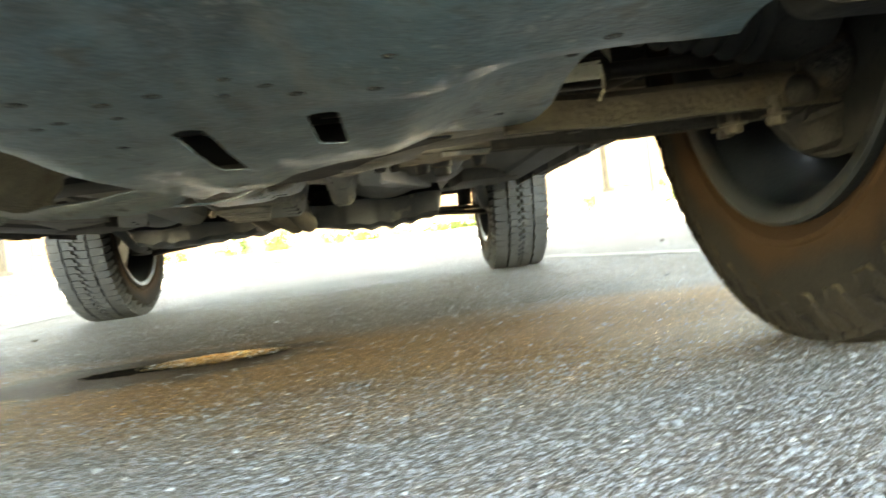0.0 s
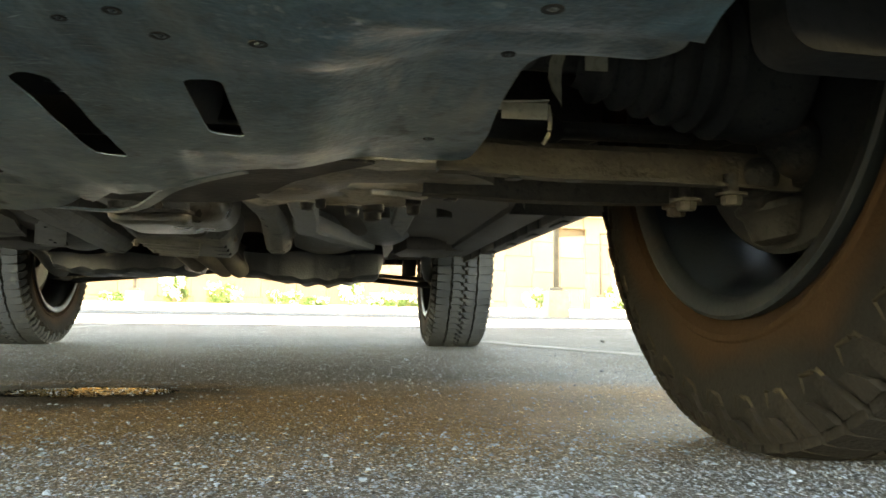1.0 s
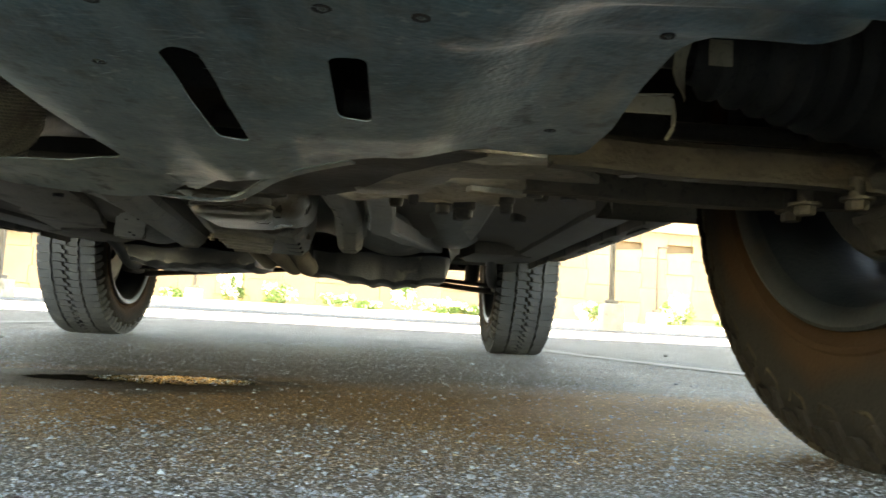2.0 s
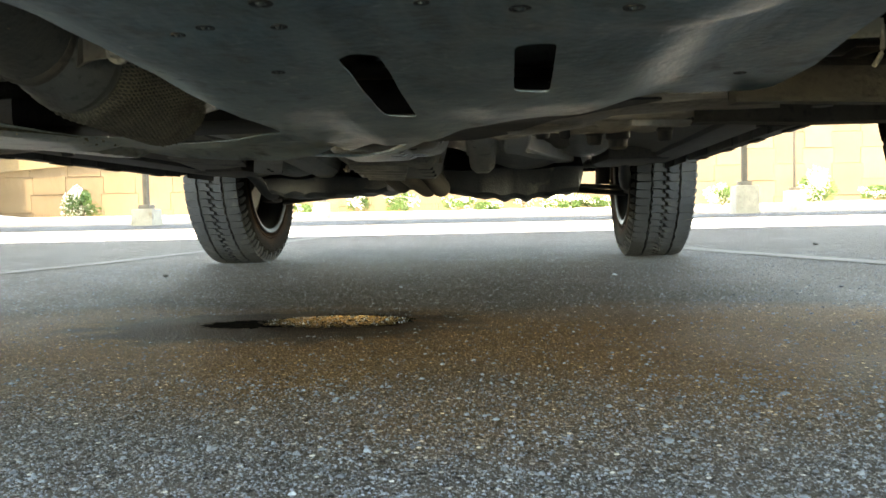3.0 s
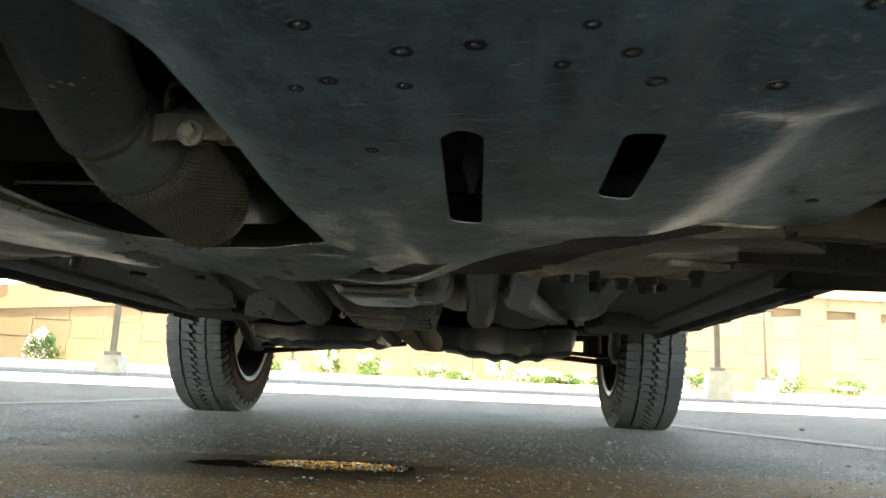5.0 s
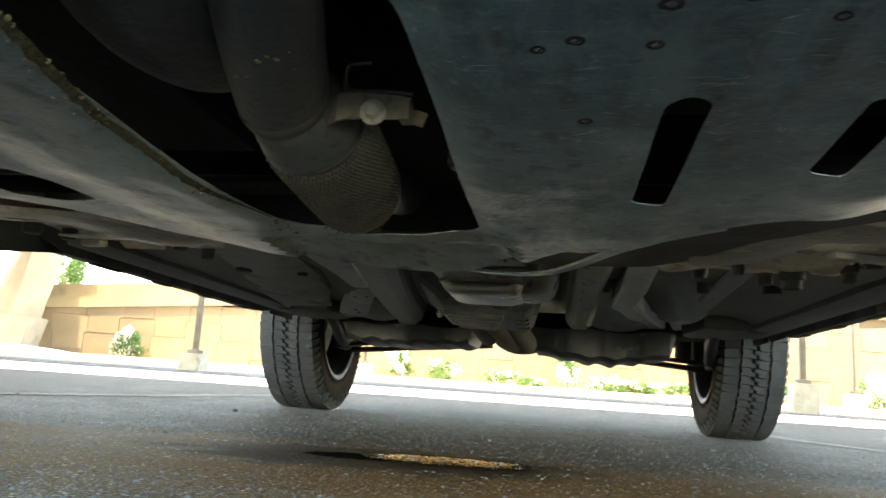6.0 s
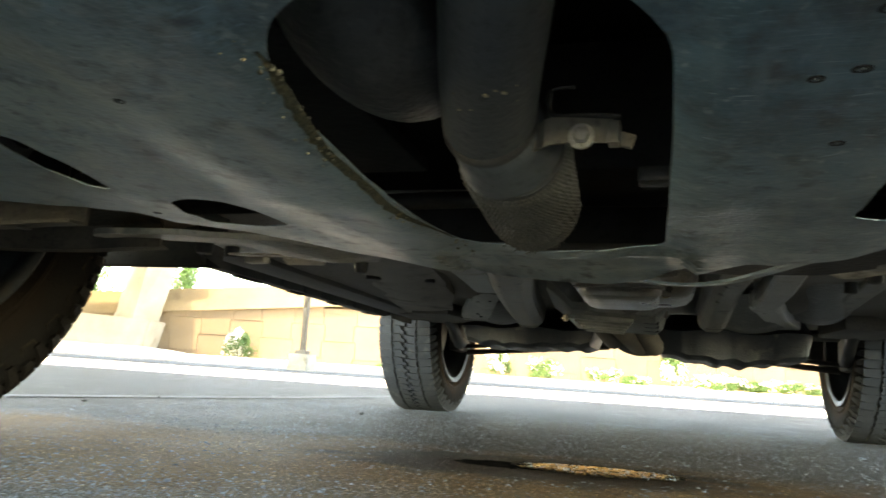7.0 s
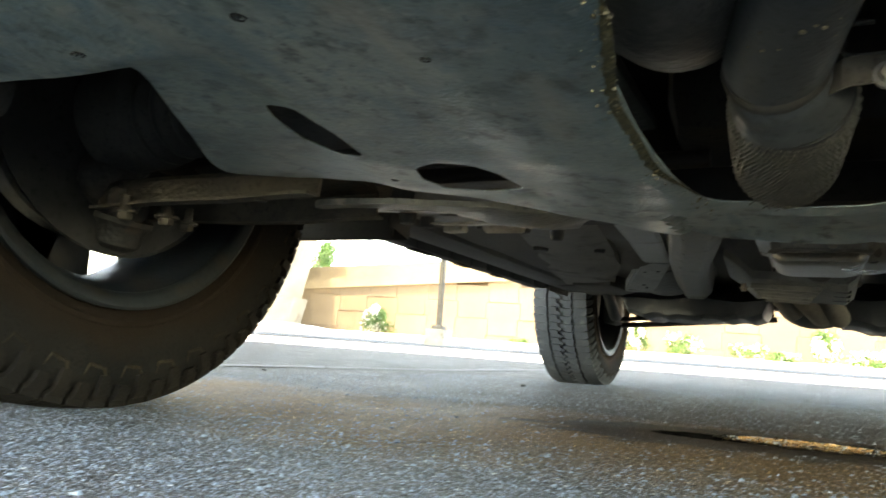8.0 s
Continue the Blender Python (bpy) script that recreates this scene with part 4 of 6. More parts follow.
def ridge_mesh():
    """Raised hooked ridge that runs round each sidewall below the lugs."""
    t = bmesh.new()
    n = 38
    st = math.tau / n
    for s in (-1, 1):
        ridge = []
        for k in range(n):
            a = (k + (0.5 if s > 0 else 0)) * st
            for q, r in ((0.0, 0.299), (0.30, 0.297), (0.36, 0.309), (0.52, 0.3155), (0.66, 0.3165), (0.80, 0.308), (0.88, 0.300)):
                ridge.append(((0.1052 - 2.0 * max(0.0, r - 0.305) ** 1.2) * s, r * math.cos(a + q * st), r * math.sin(a + q * st)))
        tube(t, ridge + [ridge[0]], 0.0023, 6, False)
    return t


def rim_mesh():
    return lathe(bmesh.new(), [(-0.09, 0.2265), (-0.099, 0.231), (-0.1, 0.226), (-0.092, 0.219), (-0.083, 0.214), (-0.075, 0.205), (-0.05, 0.197), (-0.01, 0.193), (0.04, 0.196), (0.075, 0.205), (0.09, 0.222), (0.097, 0.231), (0.09, 0.2265), (0.07, 0.212), (0.03, 0.202), (-0.05, 0.204), (-0.075, 0.214)], 96, closed=True)


def flange_mesh():
    return lathe(bmesh.new(), [(-0.088, 0.2312), (-0.1005, 0.2325), (-0.1025, 0.229), (-0.1, 0.2185), (-0.095, 0.213), (-0.088, 0.2115)], 96, closed=True)


def spokes_mesh():
    bm = bmesh.new()
    for k in range(5):
        for s in (-0.16, 0.16):
            a = k * math.tau / 5 + s
            m = Matrix.Rotation(a, 4, "X") @ Matrix.Translation((0.055, 0, 0.125))
            box(bm, (0, 0, 0), (0.03, 0.118, 0.17), 0.008, m)
    lathe(bm, [(0.03, 0.001), (0.03, 0.055), (0.04, 0.065), (0.07, 0.062), (0.075, 0.03), (0.075, 0.001)], 32)
    return bm


def disc_mesh():
    return lathe(bmesh.new(), [(-0.02, 0.07), (-0.02, 0.147), (0.004, 0.147), (0.004, 0.07)], 48, closed=True)


SHARED = {}


def shared_part(name, build, mat, parent, label=""):
    key = (name, mat.name)
    if key not in SHARED:
        ob = part(name, build(), mat, None, label)
        SHARED[key] = ob.data
    else:
        ob = tagged(new(name, SHARED[key]), label)
    ob.parent = parent
    return ob


def wheel(x, y, flip, label, tyre_mat, steer=0.0):
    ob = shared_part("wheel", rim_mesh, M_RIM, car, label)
    ob.location = Vector((x, y, TYRE_R - 0.005)) - Vector(ROOT["car"])
    ob.rotation_euler = (0.3 + x, 0, (math.pi if flip else 0) + radians(steer))
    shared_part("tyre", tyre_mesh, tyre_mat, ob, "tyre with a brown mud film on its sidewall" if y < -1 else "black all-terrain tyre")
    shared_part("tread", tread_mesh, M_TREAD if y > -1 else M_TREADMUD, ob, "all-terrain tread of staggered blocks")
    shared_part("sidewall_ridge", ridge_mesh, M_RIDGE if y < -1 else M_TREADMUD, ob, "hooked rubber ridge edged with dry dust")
    shared_part("rim_flange", flange_mesh, M_LIP, ob, "grey rim flange darkened for wheel house shade")
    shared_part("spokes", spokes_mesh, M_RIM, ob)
    shared_part("brake_disc", disc_mesh, M_STEEL, ob, "dusty steel brake disc")
    return ob


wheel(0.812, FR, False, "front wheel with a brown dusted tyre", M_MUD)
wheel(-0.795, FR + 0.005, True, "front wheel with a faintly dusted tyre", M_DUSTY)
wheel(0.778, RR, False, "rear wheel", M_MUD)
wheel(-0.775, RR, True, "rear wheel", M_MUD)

# front splash guard
HOLE = [(-0.036, -2.482), (0.03, -2.515), (0.085, -2.492), (0.108, -2.45), (0.109, -2.35), (0.106, -2.104), (-0.052, -2.10), (-0.0665, -2.19), (-0.071, -2.30), (-0.067, -2.39), (-0.057, -2.445)]
OUT = [(-0.62, -2.64), (-0.64, -2.475), (-0.42, -2.464), (-0.345, -2.459), (-0.329, -2.445), (-0.348, -2.41), (-0.372, -2.37), (-0.402, -2.32), (-0.44, -2.258), (-0.464, -2.207), (-0.42, -2.197), (-0.385, -2.186), (-0.32, -2.165), (-0.24, -2.12), (-0.17, -2.02), (-0.07, -1.945), (0.05, -1.935), (0.095, -1.945), (0.128, -1.985),
       (0.155, -2.03), (0.183, -2.088), (0.222, -2.108), (0.252, -2.140), (0.285, -2.176), (0.32, -2.198), (0.36, -2.19), (0.41, -2.17), (0.468, -2.172), (0.469, -2.25), (0.464, -2.32), (0.464, -2.395), (0.52, -2.411), (0.53, -2.424), (0.512, -2.49), (0.51, -2.52), (0.60, -2.56), (0.60, -2.64)]
SLOTS = [[(0.2125, -2.372), (0.222, -2.381), (0.2325, -2.374), (0.2305, -2.226), (0.2105, -2.230)], [(0.2945, -2.377), (0.3135, -2.378), (0.3135, -2.284), (0.2935, -2.291)],
         [(-0.251, -2.238), (-0.226, -2.250), (-0.204, -2.240), (-0.193, -2.210), (-0.188, -2.165), (-0.224, -2.150), (-0.260, -2.163), (-0.263, -2.202)], [(-0.297, -2.362), (-0.274, -2.362), (-0.272, -2.334), (-0.276, -2.270), (-0.302, -2.269), (-0.315, -2.296), (-0.308, -2.337)]]


def bend(a, b, t):
    t = max(0.0, min(1.0, (t - a) / (b - a)))
    return t * t * (3 - 2 * t)


def hole_edge(y):
    """The edge of the opening on the side away from the slots."""
    return -0.053 - 0.018 * bend(-2.455, -2.33, y) + 0.018 * bend(-2.24, -2.10, y)


def tray_z(x, y):
    z = 0.2185 + 0.055 * max(0, -2.25 - y) + 0.021 * max(0, -x)
    # the right wing turns up outside its crease
    cr = 0.338 - 0.14 * (y + 2.248) if y > -2.46 else 0.368
    z += 0.016 * bend(cr - 0.004, cr + 0.07, x) * bend(-2.47, -2.44, y)
    # the left wing, creased from the hole to its outer edge
    cl = -0.165 + 0.10 * max(0.0, y + 2.3)
    z += 0.0045 * bend(cl + 0.03, cl - 0.03, x)
    ca = -0.248 - 0.16 * (y + 2.49)
    z += 0.006 * bend(ca + 0.006, ca - 0.04, x) * bend(-2.47, -2.40, y)
    # edge of the opening rolled upwards
    if y < -2.08:
        z += 0.006 * bend(hole_edge(y) - 0.014, hole_edge(y) + 0.003, x) * bend(0.0, -0.02, x)
        z += 0.005 * bend(0.126, 0.107, x) * bend(0.05, 0.09, x)
    # rolled lips at the hole and along the rear edge
    if -0.09 < x < 0.13 and y > -2.09:
        z += 0.012 * bend(-2.09, -2.055, y) * bend(-1.92, -1.97, y) - 0.004
    z -= 0.006 * bend(0.165, 0.19, x) * bend(0.26, 0.225, x) * bend(-2.28, -2.10, y)
    z += 0.42 * max(0.0, -2.60 - y) ** 1.15
    # front section, one step lower
    z -= 0.007 * bend(-2.395, -2.412, y) * bend(0.28, 0.40, x)
    z -= 0.013 * bend(-2.43, -2.462, y) * bend(-0.25, -0.36, x)
    z += 0.0016 * noise.noise((x * 9, y * 9, 0)) + 0.0008 * noise.noise((x * 31, y * 31, 4))
    return z


tray = part("undertray", sheet(bmesh.new(), rounded(OUT, 0.02), [rounded(HOLE, 0.022, 6)] + [rounded(s, 0.007) for s in SLOTS], tray_z, 0.011, 0.0009), M_TRAY, car, "scuffed blue-black plastic splash guard with slots and an opening for the exhaust")
SCR = [(0.159, -2.422), (0.173, -2.428), (0.204, -2.452), (0.202, -2.425), (0.23, -2.456), (0.261, -2.442), (0.284, -2.452), (0.297, -2.430), (0.179, -2.355), (0.172, -2.470), (0.268, -2.470), (0.347, -2.491), (0.449, -2.490), (0.450, -2.408), (0.338, -2.437), (-0.148, -2.423), (-0.326, -2.478), (-0.22, -2.476), (-0.29, -2.20), (0.43, -2.24)]
for k, (x, y) in enumerate(SCR):
    q = 0.55 + 0.3 * ((k * 7) % 5) / 5
    # flat black ring painted as the shaded recess round the clip
    bm = lathe(bmesh.new(), [(0.0004, 0.0058 * q), (-0.0003, 0.0056 * q), (-0.0003, 0.0030 * q), (0.0004, 0.0028 * q)], 16)
    bmesh.ops.transform(bm, matrix=pose(x, y + 0.001, tray_z(x, y), 0, -90, 0), verts=bm.verts)
    pit = part("pit", bm, M_BLACK, tray, "black ring for the shaded recess round a push clip")
    bm = lathe(bmesh.new(), [(0.002, 0.0022 * q), (-0.0004, 0.0021 * q), (-0.0010, 0.0014 * q), (-0.0012, 0.0002)], 12)
    bmesh.ops.transform(bm, matrix=pose(x, y, tray_z(x, y), 0, -90, 0), verts=bm.verts)
    part("clip", bm, M_CLIP, tray, "small worn push clip")

bm = bmesh.new()
fr = random.Random(12)
for k in range(120):
    y = -2.47 + 0.40 * fr.random() ** 1.2
    xe = hole_edge(y) + 0.001
    x = xe - abs(fr.gauss(0.0, 0.006)) - 0.001
    r = 0.0004 + 0.0012 * fr.random() ** 3
    n0 = len(bm.verts)
    bmesh.ops.create_icosphere(bm, subdivisions=1, radius=r)
    bm.verts.ensure_lookup_table()
    for v in bm.verts[n0:]:
        v.co *= fr.uniform(0.7, 1.4)
        v.co += Vector((x, y, tray_z(x, y) - 0.0002))
band, pairs = bmesh.new(), []
for k in range(90):
    y = -2.465 + 0.33 * k / 89
    xe = hole_edge(y) - 0.0005
    w = 0.0055 * bend(0, 12, k) * bend(89, 60, k) * (0.8 + 0.35 * noise.noise((y * 130, 3, 1))) + 0.0012
    pairs.append([band.verts.new((q, y, tray_z(q, y) - 0.0007)) for q in (xe, xe - w)])
for (a_, b_), (c_, d_) in zip(pairs, pairs[1:]):
    band.faces.new((a_, c_, d_, b_))
tagged(part("grime", band, M_GRIME, tray, "dark olive grime along the edge of the opening", smooth=False), kind="stuff")
tagged(part("dirt", bm, M_CRUMB, tray, "dry yellowish dirt crumbs", smooth=False), kind="stuff")

fr = random.Random(31)
bm = bmesh.new()
for x0, x1, y0, y1, count in ((0.233, 0.246, -2.37, -2.23, 26), (0.196, 0.209, -2.39, -2.36, 8), (0.314, 0.330, -2.38, -2.29, 22), (0.20, 0.245, -2.40, -2.385, 10), (0.12, 0.21, -2.42, -2.30, 26), (0.24, 0.33, -2.45, -2.40, 14), (0.108, 0.135, -2.30, -2.16, 16)):
    for k in range(count):
        x, y = fr.uniform(x0, x1), fr.uniform(y0, y1)
        ln, w, a = fr.uniform(0.0015, 0.007), fr.uniform(0.0002, 0.0006), fr.gauss(0.0, 0.25)
        dx, dy = math.cos(a), math.sin(a)
        q = [(x - dx * ln, y - dy * ln), (x - dy * w, y + dx * w), (x + dx * ln, y + dy * ln), (x + dy * w, y - dx * w)]
        bm.faces.new([bm.verts.new((px, py, tray_z(px, py) - 0.0005)) for px, py in q])
tagged(part("scuff", bm, M_SCUFF, tray, "pale scuff marks", smooth=False), kind="stuff")

# exhaust with braided flexible section and its hanger
def ex_x(y):
    return 0.006 - 0.055 * (y + 2.17)


def ex_z(y):
    return 0.2555 - 0.035 * (y + 2.16)


FLEX_R = 0.0372
down = part("exhaust_pipe", tube(bmesh.new(), smooth_path([(0.075, -2.62, 0.42), (0.060, -2.52, 0.347), (0.040, -2.44, 0.312), (0.0245, -2.377, 0.2895), (0.0125, -2.33, 0.2765), (0.002, -2.283, 0.2665)]), 0.0285, 32), M_EXH, car, "dull grey exhaust down pipe with pale specks")
bm = bmesh.new()
fr = random.Random(8)
for k in range(26):
    u = fr.random()
    c = Vector((0.040, -2.44, 0.312)).lerp(Vector((0.0125, -2.33, 0.2765)), u)
    a = -math.pi / 2 + fr.uniform(-0.9, 0.9)
    p = c + Vector((0.0288 * math.cos(a), 0.25 * 0.0288 * math.sin(a), 0.0288 * math.sin(a)))
    r = 0.0004 + 0.0016 * fr.random() ** 3
    n0 = len(bm.verts)
    bmesh.ops.create_icosphere(bm, subdivisions=1, radius=r)
    bm.verts.ensure_lookup_table()
    for v in bm.verts[n0:]:
        v.co = Vector((v.co.x * fr.uniform(0.8, 1.3), v.co.y * 1.4, v.co.z * 0.35)) + p
tagged(part("dirt_specks", bm, M_CRUMB, down, "pale dried dirt specks", smooth=False), kind="stuff")
RING = [(0.002, -2.286, 0.2672), (0.0022, -2.284, 0.2668), (0.0026, -2.28, 0.266), (0.003, -2.276, 0.2655)]
part("pipe_seam", tube(bmesh.new(), RING, [0.0285, 0.0298, 0.0298, 0.0285], 32), M_DARK, car, "dark joint ring of the exhaust pipe")
part("pipe_collar", tube(bmesh.new(), [(0.003 + 0.0065 * u, -2.278 + 0.030 * u, 0.2658 - 0.0075 * u) for u in (0.0, 0.18, 0.2, 0.45, 0.5, 0.72, 0.78, 1.0)], [0.0282, 0.029, 0.0296, 0.0318, 0.0316, 0.0338, 0.0342, 0.035], 36), M_EXH, car, "flared exhaust collar")
flex = part("flex_pipe", tube(bmesh.new(), [(ex_x(y), y, ex_z(y)) for y in (-2.254, -2.24, -2.16, -2.115, -2.098, -2.09)], [0.034, FLEX_R - 0.001, FLEX_R, FLEX_R - 0.001, FLEX_R - 0.006, 0.028], 40), M_ENGINE, car, "braided steel flexible exhaust section, frayed and dusty")
bm = bmesh.new()
for s in (-1, 1):
    for k in range(84):
        pts = []
        for j in range(25):
            y = -2.252 + 0.156 * j / 24
            a = k * math.tau / 84 + s * j * 0.05
            r = FLEX_R + 0.0002 + 0.0006 * math.sin(j * 2.9 + k * math.pi + s) - 0.006 * bend(-2.118, -2.094, y) - 0.0035 * bend(-2.236, -2.254, y)
            pts.append((ex_x(y) + r * math.cos(a), y, ex_z(y) + r * math.sin(a)))
        tube(bm, pts, 0.0006, 4, False)
tagged(part("braid", bm, M_BRAID, flex), kind="stuff")
bm = bmesh.new()
fr = random.Random(3)
for k in range(34):
    a = -math.pi / 2 + fr.uniform(-0.7, 0.7)
    p = Vector((ex_x(-2.1) + 0.034 * math.cos(a), -2.105 + fr.uniform(-0.02, 0.012), ex_z(-2.1) + 0.034 * math.sin(a)))
    tube(bm, [p, p + Vector((fr.uniform(-0.006, 0.006), fr.uniform(-0.006, 0.008), fr.uniform(-0.006, 0.0)))], 0.0004, 4)
tagged(part("frayed_wires", bm, M_BRAID, flex), kind="stuff")
part("exhaust_end", tube(bmesh.new(), smooth_path([(ex_x(-2.09), -2.095, 0.258), (0.0, -2.0, 0.285), (-0.015, -1.75, 0.335), (-0.03, -1.5, 0.37)]), 0.023, 20), M_EXH, car)
bm = bmesh.new()
arm = []
for x, z0, z1, y in ((0.0265, 0.2475, 0.2585, -2.276), (0.031, 0.2480, 0.2635, -2.280), (0.036, 0.2495, 0.2665, -2.282), (0.041, 0.2515, 0.268, -2.281), (0.052, 0.2525, 0.268, -2.280), (0.076, 0.2525, 0.2665, -2.279)):
    arm.append([bm.verts.new(p) for p in ((x, y, z0), (x, y, z1), (x, y + 0.0025, z1), (x, y + 0.0025, z0))])
for r0, r1 in zip(arm, arm[1:]):
    for k in range(4):
        bm.faces.new((r0[k], r0[(k + 1) % 4], r1[(k + 1) % 4], r1[k]))
bm.faces.new(arm[0])
bm.faces.new(arm[-1])
box(bm, (0.0765, -2.275, 0.2585), (0.007, 0.012, 0.0135), 0.001)
box(bm, (0.083, -2.272, 0.2555), (0.010, 0.003, 0.009), 0.001, Matrix.Rotation(0.3, 4, "Y"))
hanger = part("exhaust_hanger", bm, M_HANGER, car, "bare steel exhaust hanger plate", smooth=False)
bm = tube(bmesh.new(), smooth_path([(0.052, -2.272, 0.2905), (0.040, -2.272, 0.290), (0.037, -2.272, 0.285), (0.037, -2.272, 0.277), (0.041, -2.274, 0.2715), (0.06, -2.276, 0.2705), (0.080, -2.276, 0.269)]), 0.0017, 8)
part("hanger_wire", bm, M_DARK, car)


def bolt(x, y, z, r=0.009, h=0.018, up=False, axis="z", parent=None, mat=None):
    """A hexagon bolt with washer, head towards the ground (or forward)."""
    bm = bmesh.new()
    lathe(bm, [(h, r * 0.7), (0.004, r * 0.7), (0.004, r * 1.5), (0.0015, r * 1.5), (0.0015, 0.0002)], 16)
    bm2 = lathe(bm, [(0.0015, r), (-0.5 * r, r), (-0.7 * r, r * 0.85), (-0.7 * r, 0.0002)], 6)
    bmesh.ops.transform(bm, matrix=pose(x, y, z, 0, -90, 0) if axis == "z" else pose(x, y, z, 0, 0, 90), verts=bm.verts)
    return part("bolt", bm, mat or M_BOLT, parent or car, "steel bolt head")


bolt(0.058, -2.284, 0.2555, 0.0052, 0.006, axis="y", mat=M_BRIGHT)

# engine and gearbox above the guard, darkened for the shade of the bay
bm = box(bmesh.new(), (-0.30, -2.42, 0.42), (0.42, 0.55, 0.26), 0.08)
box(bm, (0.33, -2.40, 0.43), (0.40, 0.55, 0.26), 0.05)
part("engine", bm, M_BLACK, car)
# black panels added behind the openings, where only shade is seen
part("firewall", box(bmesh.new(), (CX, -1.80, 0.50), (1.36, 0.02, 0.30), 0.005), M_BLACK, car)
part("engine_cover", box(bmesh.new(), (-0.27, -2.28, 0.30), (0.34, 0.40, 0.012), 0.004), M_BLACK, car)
bm = bmesh.new()
bmesh.ops.create_uvsphere(bm, u_segments=24, v_segments=16, radius=1)
for v in bm.verts:
    v.co = Vector((-0.052 + 0.055 * v.co.x, -2.33 + 0.11 * v.co.y, 0.318 + 0.055 * v.co.z))
part("oil_filter", bm, M_ENGINE, car, "dark oil filter housing")
part("sensor", tube(bmesh.new(), [(0.096, -2.38, 0.31), (0.096, -2.38, 0.315), (0.096, -2.38, 0.37)], [0.006, 0.009, 0.009], 12), M_ENGINE, car)
part("engine_bracket", box(bmesh.new(), (0.098, -2.17, 0.262), (0.022, 0.02, 0.012), 0.003), M_ENGINE, car, "dark engine bracket end")
bm = box(bmesh.new(), (0.05, -1.72, 0.40), (0.34, 0.5, 0.16), 0.05)
part("gearbox", bm, M_DARK, car, "dusty aluminium gearbox housing, darkened for the shade around it")

# rear lip piece behind the guard and the crossmember
def strip(pts, width, thick, mat, name, label=""):
    """A flat bar that follows points, its width across the way in the level."""
    bm = bmesh.new()
    ps = smooth_path(pts, 8)
    rings = []
    for i, p in enumerate(ps):
        d = (ps[min(i + 1, len(ps) - 1)] - ps[max(i - 1, 0)]).normalized()
        n = Vector((-d.y, d.x, 0)).normalized() * width / 2
        u = Vector((0, 0, thick / 2))
        rings.append([bm.verts.new(q) for q in (p + n + u, p + n - u, p - n - u, p - n + u)])
    for r0, r1 in zip(rings, rings[1:]):
        for k in range(4):
            bm.faces.new((r0[k], r0[(k + 1) % 4], r1[(k + 1) % 4], r1[k]))
    bm.faces.new(rings[0])
    bm.faces.new(rings[-1])
    bmesh.ops.bevel(bm, geom=[e for e in bm.edges if not e.is_boundary and e.calc_face_angle(0) > 1.0], offset=min(thick, width) * 0.2, segments=1, affect="EDGES")
    return part(name, bm, mat, car, label)


strip([(0.02, -1.940, 0.2245), (0.06, -1.936, 0.2225), (0.10, -1.925, 0.2205), (0.135, -1.93, 0.219), (0.165, -1.955, 0.2195), (0.19, -2.0, 0.221), (0.215, -2.05, 0.223), (0.25, -2.085, 0.2275), (0.29, -2.11, 0.232)], 0.011, 0.0025, M_TRAY, "guard_lip", "turned-down rear lip of the splash guard")
# black sheet filling the gap between the guard and the mounting plate
GAP = [(0.10, -1.955), (0.15, -2.0), (0.19, -2.06), (0.25, -2.11), (0.30, -2.155), (0.34, -2.18), (0.40, -2.175), (0.388, -2.155), (0.358, -2.122), (0.333, -2.078), (0.311, -2.026), (0.285, -1.960), (0.252, -1.925), (0.20, -1.912), (0.13, -1.917)]
part("guard_extension", sheet(bmesh.new(), rounded(GAP, 0.012), [], lambda x, y: 0.2325 - 0.003 * bend(0.30, 0.36, x) * bend(-2.05, -2.1, y) + 0.0015 * noise.noise((x * 14, y * 14, 7)), 0.012, 0.002), M_BLACK, car, "black sheet in the gap behind the splash guard")
PLATE = [(0.245, -1.90), (0.284, -1.945), (0.310, -2.01), (0.332, -2.064), (0.36, -2.112), (0.39, -2.15), (0.455, -2.145), (0.475, -2.08), (0.456, -2.01), (0.436, -1.955), (0.440, -1.898), (0.424, -1.890), (0.412, -1.905), (0.372, -1.908), (0.355, -1.888), (0.336, -1.877), (0.315, -1.874), (0.297, -1.884), (0.278, -1.880), (0.262, -1.888)]
PLATE_HOLES = [[(0.330, -2.006), (0.343, -2.010), (0.348, -1.999), (0.335, -1.994)], [(0.370, -2.006), (0.385, -2.009), (0.390, -1.999), (0.375, -1.994)], [(0.312, -1.950), (0.330, -1.965), (0.348, -1.952), (0.346, -1.938), (0.325, -1.928)], [(0.405, -2.05), (0.43, -2.055), (0.432, -2.043), (0.407, -2.038)], [(0.362, -1.940), (0.374, -1.945), (0.378, -1.936), (0.366, -1.930)]]


def plate_z(x, y):
    return 0.2375 + 0.004 * bend(-1.99, -1.94, y) * bend(0.40, 0.36, x) - 0.003 * bend(-1.915, -1.885, y) + 0.003 * math.sin(70 * (x + 0.4 * y)) * bend(-2.0, -1.93, y) + 0.0015 * noise.noise((x * 20, y * 20, 3))


# black sheet added behind the plate for the shade inside its holes
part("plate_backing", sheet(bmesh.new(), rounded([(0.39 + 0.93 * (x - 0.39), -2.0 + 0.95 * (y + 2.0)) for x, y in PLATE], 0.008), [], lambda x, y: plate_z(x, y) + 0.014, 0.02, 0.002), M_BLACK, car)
plate = part("mounting_plate", sheet(bmesh.new(), rounded(PLATE, 0.008), [rounded(h, 0.004) for h in PLATE_HOLES], plate_z, 0.009, 0.004), M_DUST, car, "dust-covered pressed mounting plate with holes")
